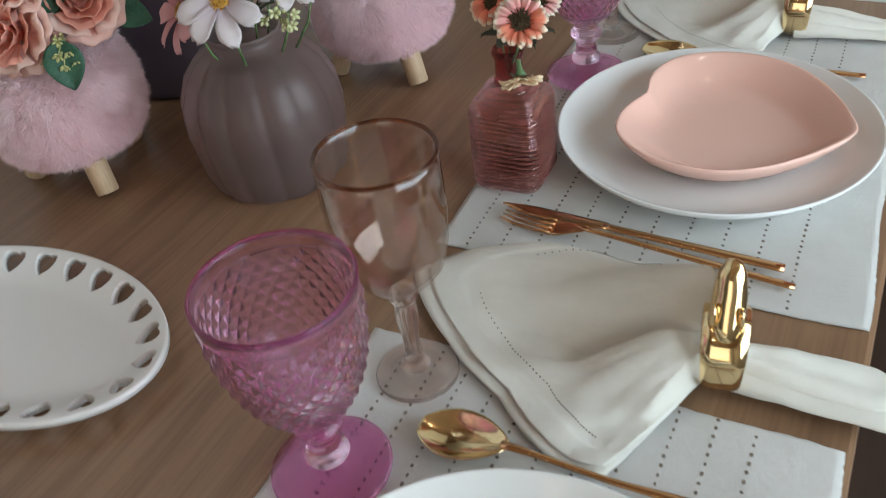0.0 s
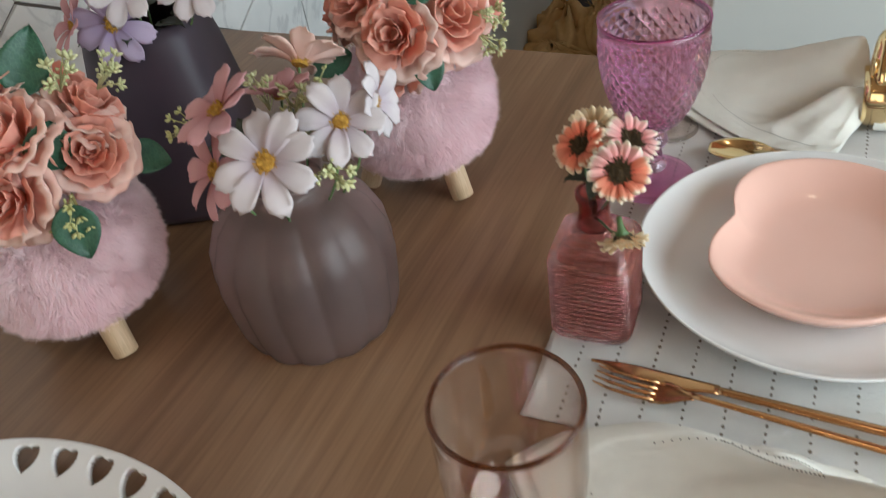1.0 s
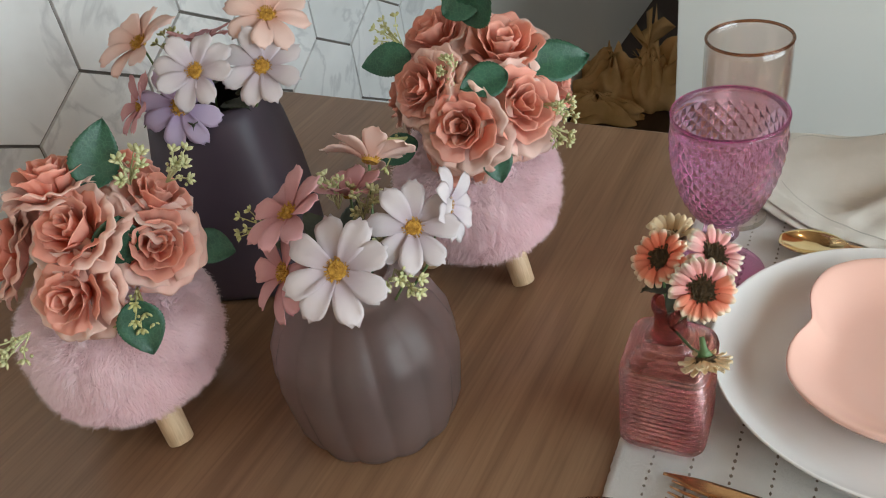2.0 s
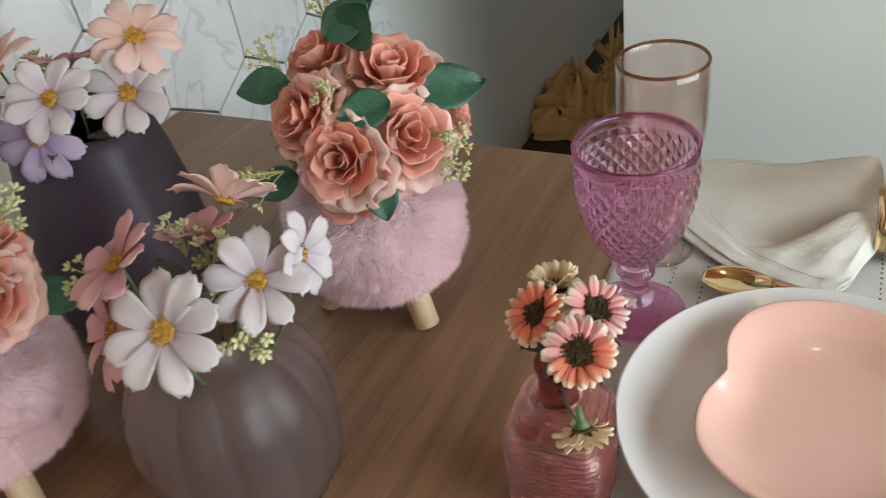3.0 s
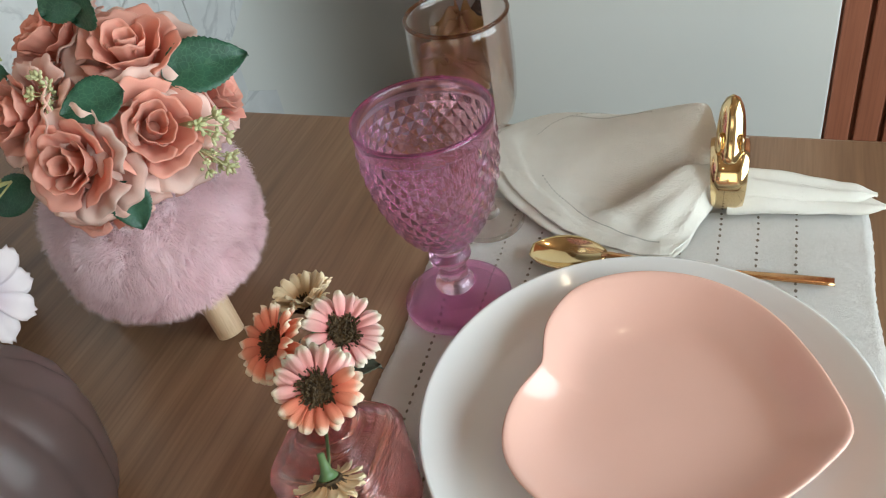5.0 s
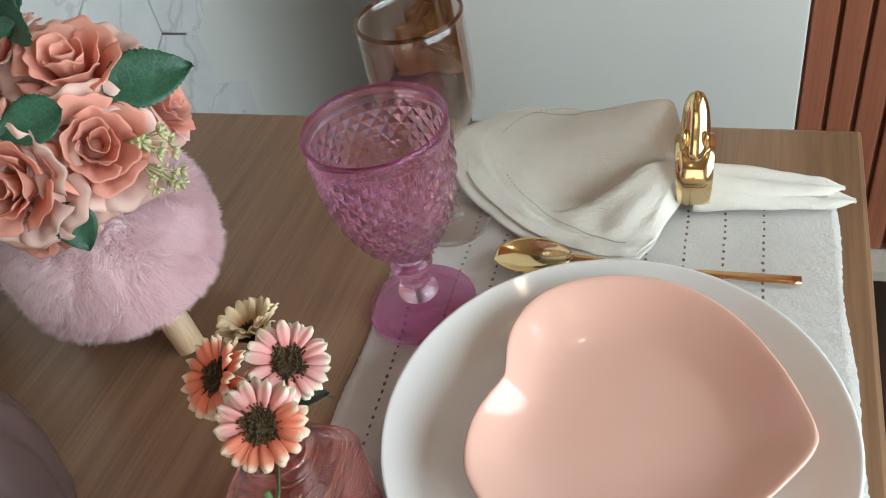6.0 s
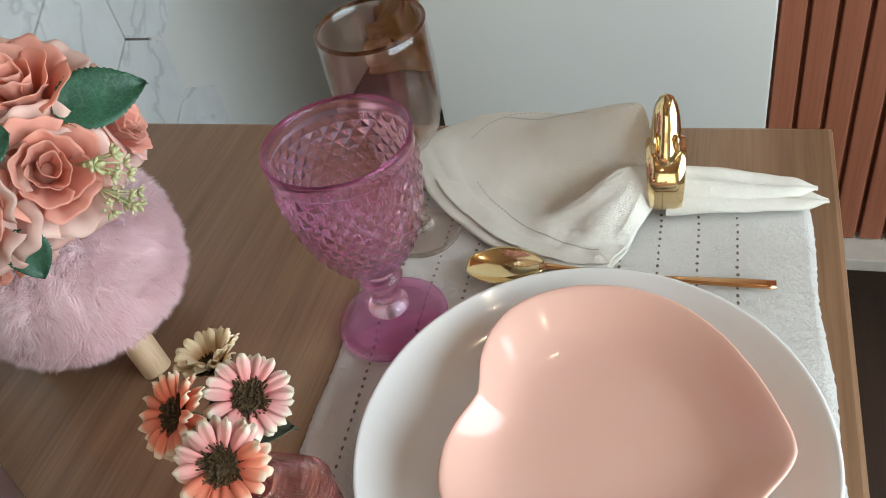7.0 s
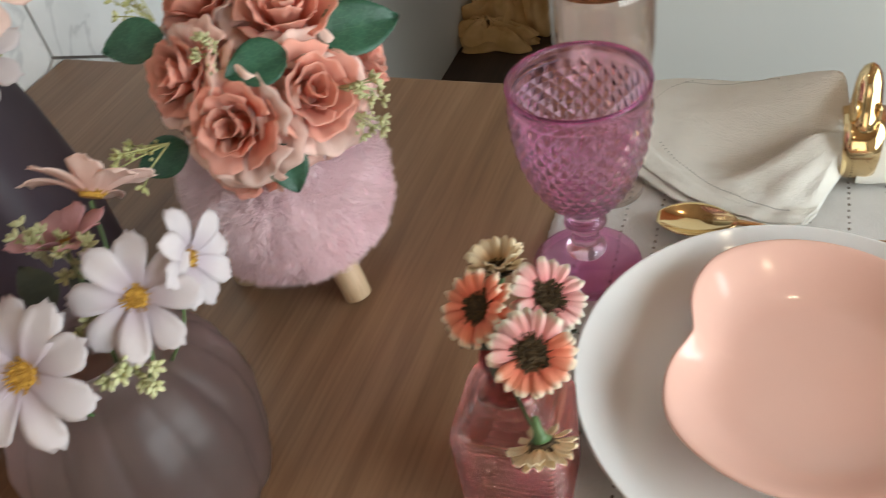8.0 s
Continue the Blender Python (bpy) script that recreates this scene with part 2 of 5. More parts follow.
M_COSMOS_PEACH = petal_mat("peach_cosmos_cloth", (0.72, 0.42, 0.34), (0.80, 0.58, 0.51), (0.004, 0.032), axis=0, vary=0.08)
M_COSMOS_LILAC = petal_mat("lilac_cosmos_cloth", (0.40, 0.29, 0.47), (0.58, 0.47, 0.62), (0.004, 0.032), axis=0, vary=0.08)
M_COSMOS_ROSE = petal_mat("dusty_pink_cosmos_cloth", (0.46, 0.19, 0.20), (0.66, 0.36, 0.37), (0.004, 0.032), axis=0, vary=0.08)
M_DAISY_PINK = petal_mat("pink_daisy_cloth", (0.80, 0.24, 0.24), (0.86, 0.52, 0.48), (0.003, 0.02), axis=0, vary=0.15, tip=(0.87, 0.80, 0.66))
M_DAISY_CORAL = petal_mat("coral_daisy_cloth", (0.78, 0.15, 0.09), (0.84, 0.32, 0.20), (0.003, 0.02), axis=0, vary=0.15, tip=(0.87, 0.72, 0.55))
M_DAISY_CREAM = petal_mat("cream_daisy_cloth", (0.80, 0.50, 0.24), (0.86, 0.72, 0.50), (0.003, 0.02), axis=0, vary=0.1)


def frosted():
    m, n, l, p = material("frosted_lilac_glass")
    v = mapped(n, l, (1, 1, 1))
    a = n.new("ShaderNodeTexNoise")
    a.inputs["Scale"].default_value = 14
    l.new(v, a.inputs["Vector"])
    r = ramp(n, [(0.35, (0.60, 0.47, 0.45)), (0.65, (0.70, 0.57, 0.545))])
    l.new(a.outputs["Fac"], r.inputs["Fac"]), l.new(r.outputs["Color"], p.inputs["Base Color"])
    p.inputs["Roughness"].default_value = 0.42
    p.inputs["Transmission Weight"].default_value = 0.94
    p.inputs["IOR"].default_value = 1.36
    return m


def marble():
    m, n, l, p = material("marble_tile")
    tc, info, mp = n.new("ShaderNodeTexCoord"), n.new("ShaderNodeObjectInfo"), n.new("ShaderNodeVectorMath")
    mp.operation = "MULTIPLY_ADD"
    mp.inputs[1].default_value = (1, 1, 1)
    cmb = n.new("ShaderNodeCombineXYZ")
    k = n.new("ShaderNodeMath")
    k.operation, k.inputs[1].default_value = "MULTIPLY", 37.0
    l.new(info.outputs["Random"], k.inputs[0])
    l.new(k.outputs["Value"], cmb.inputs["X"]), l.new(k.outputs["Value"], cmb.inputs["Y"])
    l.new(tc.outputs["Object"], mp.inputs[0]), l.new(cmb.outputs["Vector"], mp.inputs[2])
    a, b = n.new("ShaderNodeTexNoise"), n.new("ShaderNodeTexNoise")
    a.inputs["Scale"].default_value, a.inputs["Detail"].default_value, a.inputs["Distortion"].default_value = 5, 9, 1.6
    b.inputs["Scale"].default_value, b.inputs["Detail"].default_value = 9, 5
    l.new(mp.outputs["Vector"], a.inputs["Vector"]), l.new(mp.outputs["Vector"], b.inputs["Vector"])
    r = ramp(n, [(0.46, (0.77, 0.78, 0.78)), (0.497, (0.62, 0.63, 0.64)), (0.53, (0.78, 0.79, 0.79))])
    l.new(a.outputs["Fac"], r.inputs["Fac"])
    r2 = ramp(n, [(0.35, (0.88, 0.88, 0.88)), (0.6, (1, 1, 1))])
    l.new(b.outputs["Fac"], r2.inputs["Fac"])
    mx = n.new("ShaderNodeMix")
    mx.data_type, mx.blend_type = "RGBA", "MULTIPLY"
    mx.inputs[0].default_value = 1.0
    l.new(r.outputs["Color"], mx.inputs[6]), l.new(r2.outputs["Color"], mx.inputs[7])
    l.new(mx.outputs[2], p.inputs["Base Color"])
    p.inputs["Roughness"].default_value = 0.14
    p.inputs["IOR"].default_value = 1.65
    return m




def thin_glass():
    """A thin clear wall: light goes straight through, and the gloss grows towards the edges."""
    m, n, l, p = material("blush_thin_glass")
    t, g, lw, mx = n.new("ShaderNodeBsdfTransparent"), n.new("ShaderNodeBsdfGlossy"), n.new("ShaderNodeLayerWeight"), n.new("ShaderNodeMixShader")
    gain = n.new("ShaderNodeMath")
    gain.operation, gain.inputs[1].default_value, gain.inputs[2].default_value = "MULTIPLY_ADD", 0.75, 0.06
    power = n.new("ShaderNodeMath")
    power.operation, power.inputs[1].default_value = "POWER", 3.0
    l.new(lw.outputs["Facing"], power.inputs[0]), l.new(power.outputs["Value"], gain.inputs[0])
    t.inputs["Color"].default_value = (0.97, 0.92, 0.89, 1)
    g.inputs["Roughness"].default_value = 0.01
    l.new(gain.outputs["Value"], mx.inputs["Fac"]), l.new(t.outputs["BSDF"], mx.inputs[1]), l.new(g.outputs["BSDF"], mx.inputs[2])
    l.new(mx.outputs["Shader"], n["Material Output"].inputs["Surface"])
    return m


M_CLEAR = thin_glass()
M_FROST = frosted()
M_MARBLE = marble()


# ---- builders ----
def thing(name, m, label, category, group="", kind=""):
    ob = new(name)
    ob.empty_display_size = 0.02
    ob.matrix_world = m
    return tagged(ob, label, category, group, kind)


def mesh_of(name, bm, mat, smooth=True):
    me = bpy.data.meshes.new(name)
    bmesh.ops.recalc_face_normals(bm, faces=bm.faces)
    bm.to_mesh(me)
    bm.free()
    me.materials.append(mat)
    if smooth:
        me.shade_smooth()
    return me


def part(name, bm, mat, parent, label="", m=None, smooth=True):
    me = bm if isinstance(bm, bpy.types.Mesh) else mesh_of(name, bm, mat, smooth)
    ob = new(name, me)
    ob.parent = parent
    if m is not None:
        ob.matrix_local = m
    return tagged(ob, label)


def structure(name, bm, mat, label, category, smooth=False):
    ob = new(name, mesh_of(name, bm, mat, smooth))
    return tagged(ob, label, category, "", "structure")


def box(x0, y0, z0, x1, y1, z1, bevel=0.0, bm=None, seg=2):
    b = bmesh.new()
    bmesh.ops.create_cube(b, size=1)
    bmesh.ops.transform(b, matrix=Matrix.LocRotScale(((x0 + x1) / 2, (y0 + y1) / 2, (z0 + z1) / 2), None, (abs(x1 - x0), abs(y1 - y0), abs(z1 - z0))), verts=b.verts)
    if bevel:
        bmesh.ops.bevel(b, geom=b.edges[:], offset=bevel, segments=seg, affect="EDGES", profile=0.6)
    if bm is None:
        return b
    me = bpy.data.meshes.new("tmp")
    b.to_mesh(me)
    b.free()
    bm.from_mesh(me)
    bpy.data.meshes.remove(me)
    return bm


def lathe(profile, n=64, shape=None, closed=False, bm=None):
    """Turns (radius, height) points round z; shape(angle, row, r, z) may change the radius."""
    bm = bm or bmesh.new()
    rings = []
    for i, (r, z) in enumerate(profile):
        if r < 1e-6:
            rings.append([bm.verts.new((0, 0, z))])
            continue
        ring = []
        for k in range(n):
            a = 2 * math.pi * k / n
            rr = shape(a, i, r, z) if shape else r
            ring.append(bm.verts.new((rr * math.cos(a), rr * math.sin(a), z)))
        rings.append(ring)
    pairs = list(zip(rings, rings[1:])) + ([(rings[-1], rings[0])] if closed else [])
    for a, b in pairs:
        for k in range(n):
            k2 = (k + 1) % n
            quad = [a[k % len(a)], a[k2 % len(a)], b[k2 % len(b)], b[k % len(b)]]
            uniq = list(dict.fromkeys(quad))
            if len(uniq) > 2:
                bm.faces.new(uniq)
    return bm


def sheet(fn, nu, nv, bm=None, thick=0.0):
    """A grid of points fn(u, v), u and v from 0 to 1; thick gives it a second side."""
    bm = bm or bmesh.new()
    rows = [[bm.verts.new(fn(i / nu, j / nv)) for j in range(nv + 1)] for i in range(nu + 1)]
    faces = [bm.faces.new((rows[i][j], rows[i + 1][j], rows[i + 1][j + 1], rows[i][j + 1])) for i in range(nu) for j in range(nv)]
    if thick:
        bmesh.ops.recalc_face_normals(bm, faces=faces)
        bmesh.ops.solidify(bm, geom=faces, thickness=thick)
    return bm


def tube(points, radii, n=8, bm=None):
    bm = bm or bmesh.new()
    rings = []
    for i, p in enumerate(points):
        p = Vector(p)
        d = (Vector(points[min(i + 1, len(points) - 1)]) - Vector(points[max(i - 1, 0)])).normalized()
        side = d.cross(Vector((0.31, 0.17, 0.93)))
        side = side.normalized() if side.length > 1e-4 else Vector((1, 0, 0))
        up = side.cross(d)
        r = radii[i] if isinstance(radii, (list, tuple)) else radii
        rings.append([bm.verts.new(p + r * (math.cos(2 * math.pi * k / n) * side + math.sin(2 * math.pi * k / n) * up)) for k in range(n)])
    for a, b in zip(rings, rings[1:]):
        for k in range(n):
            bm.faces.new((a[k], a[(k + 1) % n], b[(k + 1) % n], b[k]))
    bm.faces.new(rings[0]), bm.faces.new(rings[-1])
    return bm


def smoothstep(a, b, x):
    t = min(1.0, max(0.0, (x - a) / (b - a)))
    return t * t * (3 - 2 * t)


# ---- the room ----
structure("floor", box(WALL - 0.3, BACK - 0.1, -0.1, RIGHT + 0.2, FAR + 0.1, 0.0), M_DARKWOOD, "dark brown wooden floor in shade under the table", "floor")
# ceiling is out of view; its brown is there to shape bounced light
structure("ceiling", box(WALL - 0.3, BACK - 0.1, CEIL, RIGHT + 0.2, FAR + 0.1, CEIL + 0.1), M_CEIL, "unseen ceiling in a brown wood tone that dims and warms the bounce light", "ceiling")
# unseen back wall, its opening made up to hold the warm fill lamp
wb = box(WALL - 0.3, BACK - 0.15, 0, -0.1, BACK, CEIL)
box(1.3, BACK - 0.15, 0, RIGHT + 0.2, BACK, CEIL, bm=wb)
box(-0.1, BACK - 0.15, 2.35, 1.3, BACK, CEIL, bm=wb)
box(-0.1, BACK - 0.15, 0, 1.3, BACK, 0.35, bm=wb)
structure("wall_back", wb, M_WALL, "unseen white back wall with a wide opening made for the warm fill lamp", "wall")
# the opening in this unseen wall only serves the added corridor fill
wf = box(WALL - 0.3, FAR, 0, 0.2, FAR + 0.15, CEIL)
box(1.2, FAR, 0, RIGHT + 0.2, FAR + 0.15, CEIL, bm=wf)
box(0.2, FAR, 0, 1.2, FAR + 0.15, 0.9, bm=wf)
box(0.2, FAR, 2.1, 1.2, FAR + 0.15, CEIL, bm=wf)
structure("wall_far", wf, M_WALL, "plain white painted far wall, unseen, with an opening made for the corridor fill", "wall")
WIN = (-0.5, 1.2, 0.75, 1.81)
wr = box(RIGHT, BACK, 0, RIGHT + 0.15, WIN[0], CEIL)
box(RIGHT, WIN[1], 0, RIGHT + 0.15, FAR, CEIL, bm=wr)
box(RIGHT, WIN[0], 0, RIGHT + 0.15, WIN[1], WIN[2], bm=wr)
box(RIGHT, WIN[0], WIN[3], RIGHT + 0.15, WIN[1], CEIL, bm=wr)
structure("wall_window", wr, M_WALL, "white wall with a wide window opening", "wall")
wall_tiled = structure("wall_tiled", box(WALL - 0.22, BACK, 0, WALL - 0.004, 1.52, CEIL), M_JOINT, "wall clad in white marble hexagon tiles with dark joints", "wall")
structure("wall_pilaster", box(-0.128, 1.50, 0, 0.389, 1.70, CEIL, 0.003), M_WALL, "plain white painted wall end behind the table", "wall")
structure("wall_slat_backing", box(0.389, 1.570, 0.131, RIGHT, 1.70, CEIL), M_SLAT, "reddish brown wooden backing behind the slats", "wall")
structure("trim_ledge", box(0.389, 1.500, 0.105, RIGHT, 1.70, 0.131, 0.003), M_LEDGE, "pale worn stone ledge under the slats", "trim")
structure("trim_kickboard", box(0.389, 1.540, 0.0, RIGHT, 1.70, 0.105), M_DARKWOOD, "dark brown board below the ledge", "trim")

structure("wall_side_plain", box(-0.875, 1.521, 0.0, WALL - 0.001, FAR, CEIL), M_WALL, "plain white painted side wall in shade", "wall")

slatted = thing("slat_cladding", pose(0, 0, 0), "reddish brown vertical wooden slat cladding on the wall", "wall cladding", "", "structure")
slat_me = mesh_of("slat", box(-0.0172, -0.010, 0.135, 0.0172, 0.010, CEIL - 0.01, 0.003), M_SLAT, False)
for k in range(27):
    part("slat", slat_me, M_SLAT, slatted, m=pose(0.414 + 0.0412 * k, 1.559, 0))

# ---- the table ----
table = thing("dining_table", pose(-0.163, -0.1, 0), "greyish brown wooden dining table against the tiled wall", "table")
part("tabletop", box(-0.488, -1.10, T - 0.04, 0.574, 1.117, T, 0.004), M_TABLE, table, "wood-grained top with a pale worn edge", smooth=False)
for sx in (-0.44, 0.52):
    for sy in (-1.03, 1.05):
        part("leg", box(sx - 0.035, sy - 0.035, 0, sx + 0.035, sy + 0.035, T - 0.041, 0.004), M_TABLE, table, smooth=False)


# ---- place mats ----
def place_mat(cx, cy, sx, sy, turn, seed, last, pitch):
    rnd = random.Random(seed)
    th = thing("place_mat", pose(cx, cy, T, 0, 0, turn), "cream woven cotton place mat with hemstitch rows and frayed edges", "place mat", "place mats on the table")

    def wob(a, b):
        return 0.0022 * noise.noise(Vector((a * 9, b * 9, seed)))

    def at(u, v):
        x, y = (u - 0.5) * sx, (v - 0.5) * sy
        ed = abs(u - 0.5) > 0.499
        ev = abs(v - 0.5) > 0.499
        fx = 0.0013 * noise.noise(Vector((y * 260, 1, seed))) + 0.004 * noise.noise(Vector((y * 13, 2, seed))) if ed else 0
        fy = 0.0013 * noise.noise(Vector((x * 260, 3, seed))) + 0.004 * noise.noise(Vector((x * 13, 4, seed))) if ev else 0
        return (x + fx, y + fy, 0.0022 + 0.0012 * noise.noise(Vector((x * 14, y * 14, seed))))
    part("cloth", sheet(at, 60, 150, thick=0.0012), M_MAT, th, "cream cotton weave")
    for k in range(12):
        x = last - k * pitch
        if x < -sx / 2 + 0.02:
            break
        hb = bmesh.new()
        y = -sy / 2 + 0.004
        while y < sy / 2 - 0.003:
            z = 0.0022 + 0.0012 * noise.noise(Vector((x * 14, y * 14, seed))) + 0.0017
            w, h = 0.0012 * rnd.uniform(0.75, 1.2), 0.0018 * rnd.uniform(0.7, 1.2)
            xx = x + rnd.uniform(-0.0003, 0.0003) + 0.0012 * math.sin(y * 22 + seed)
            ring = [hb.verts.new((xx + w * math.cos(a), y + h * math.sin(a), z)) for a in (0.4, 1.57, 2.7, 3.6, 4.7, 5.7)]
            top = hb.verts.new((xx, y, z + 0.0003))
            for i in range(6):
                hb.faces.new((ring[i], ring[(i + 1) % 6], top))
            y += 0.0072 * rnd.uniform(0.92, 1.08)
        tagged(part("hemstitch", hb, M_HOLE, th, "row of small dark stitch holes"), kind="stuff")
    return th


place_mat(0.228, 0.690, 0.338, 0.462, 2.4, 3, 0.115, 0.0283)
place_mat(0.247, 0.120, 0.333, 0.460, 2.0, 8, 0.115, 0.0243)


# ---- plates ----
def dinner_plate(x, y, label):
    th = thing("dinner_plate", pose(x, y, T + 0.004), label, "plate", "dinner plates")
    prof = [(0, 0.004), (0.05, 0.004), (0.088, 0.0045), (0.103, 0.0065), (0.115, 0.011), (0.126, 0.0185), (0.1335, 0.0262), (0.1350, 0.0272),
            (0.1364, 0.0262), (0.1300, 0.0170), (0.118, 0.0080), (0.104, 0.0025), (0.092, 0.0005), (0.080, 0.0), (0.070, 0.0005), (0.066, 0.0015), (0, 0.0015)]
    prof = [(r * 1.045, z * 0.95) for r, z in prof]
    part("plate_body", lathe(prof, 120), M_CERAMIC, th)
    return th


dinner_plate(0.2505, 0.6650, "glossy white ceramic dinner plate under the pink heart plate")
dinner_plate(0.280, 0.116, "empty glossy white ceramic dinner plate on a mat")


HEART = [(0, 0.1075), (8, 0.1035), (16, 0.0990), (28, 0.0958), (40, 0.0945), (58, 0.0970), (78, 0.1025), (95, 0.1060), (112, 0.1090), (128, 0.1100), (138, 0.1085), (148, 0.1025), (158, 0.0955), (166, 0.0890), (173, 0.0830), (180, 0.0800)]


def heart_reach(a):
    """Reach of the heart's edge at an angle from its tip."""
    d = abs((math.degrees(a) + 180) % 360 - 180)
    acc = 0.0
    for o, w in ((-4, 0.25), (0, 0.5), (4, 0.25)):
        acc += w * float(np.interp(abs(d + o), *zip(*HEART)))
    return acc


heart_th = thing("heart_plate", pose(0.262, 0.6755, T + 0.0095, 0, 0, -5), "glossy salmon pink heart-shaped ceramic dish on a white plate", "plate")


def heart_dish():
    bm = bmesh.new()
    prof = [(0.0, 0.004), (0.30, 0.0041), (0.46, 0.0043), (0.57, 0.0050), (0.66, 0.0068), (0.74, 0.0102), (0.81, 0.0150), (0.87, 0.0200), (0.92, 0.0242), (0.96, 0.0274), (0.985, 0.0288), (0.997, 0.0289), (1.004, 0.0280),
            (0.985, 0.0235), (0.92, 0.0135), (0.84, 0.0060), (0.74, 0.0012), (0.6, 0.0), (0, 0.0)]
    n = 144
    rings = []
    for r, z in prof:
        if r == 0:
            rings.append([bm.verts.new((0, 0, z))])
            continue
        ring = []
        for k in range(n):
            a = 2 * math.pi * k / n
            w = r ** 1.5
            d = r * (heart_reach(a) * w + 0.098 * (1 - w))
            ring.append(bm.verts.new((d * math.cos(a), d * math.sin(a), z)))
        rings.append(ring)
    for a, b in zip(rings, rings[1:]):
        for k in range(n):
            uniq = list(dict.fromkeys([a[k % len(a)], a[(k + 1) % n % len(a)], b[(k + 1) % n % len(b)], b[k % len(b)]]))
            if len(uniq) > 2:
                bm.faces.new(uniq)
    return bm


part("dish", heart_dish(), M_PINKGLAZE, heart_th)


def openwork_plate(x, y, turn):
    """Oval white platter on a low foot with heart-shaped holes round its rim."""
    th = thing("openwork_platter", pose(x, y, T, 0, 0, turn), "white ceramic platter with heart-shaped cutouts round the rim", "platter")
    A, B = 0.155, 0.090
    holes, per = 22, 36
    n = holes * per
    # angles at equal steps along the edge
    fine = [2 * math.pi * k / 2000 for k in range(2001)]
    run = [0.0]
    for a0, a1 in zip(fine, fine[1:]):
        run.append(run[-1] + math.hypot(A * (math.cos(a1) - math.cos(a0)), B * (math.sin(a1) - math.sin(a0))))
    angles = [float(np.interp(run[-1] * k / n, run, fine)) for k in range(n)]
    step = run[-1] / holes
    bm = bmesh.new()

    def surf(d, a):
        nx, ny = math.cos(a) / A, math.sin(a) / B
        q = math.hypot(nx, ny)
        z = 0.010 + 0.011 * (1 - smoothstep(0.0, 0.040, d))
        return (A * math.cos(a) - d * nx / q, B * math.sin(a) - d * ny / q, z)
    steps = [0.0, 0.002, 0.005] + [0.0060 + 0.0006 * i for i in range(43)] + [0.034, 0.040, 0.048]
    rings = [[bm.verts.new(surf(d, a)) for a in angles] for d in steps]
    for i, (ra, rb) in enumerate(zip(rings, rings[1:])):
        d = (steps[i] + steps[i + 1]) / 2
        for k in range(n):
            hx = ((k + 0.5) % per - per / 2) / per * step / 0.0100
            hy = (0.0178 - d) / 0.0098
            if (hx * hx + hy * hy - 1.0) ** 3 - hx * hx * hy ** 3 < 0 and 0.006 < d < 0.031:
                continue
            bm.faces.new((ra[k], ra[(k + 1) % n], rb[(k + 1) % n], rb[k]))
    bm.faces.new(rings[-1])
    bmesh.ops.recalc_face_normals(bm, faces=bm.faces[:])
    bmesh.ops.solidify(bm, geom=bm.faces[:], thickness=0.0065)
    part("platter_body", bm, M_CERAMIC, th)
    part("foot", lathe([(0.045, 0), (0.05, 0.0), (0.05, 0.005), (0.045, 0.005)], 48, closed=True), M_CERAMIC, th)
    return th


openwork_plate(-0.203, 0.224, 1)


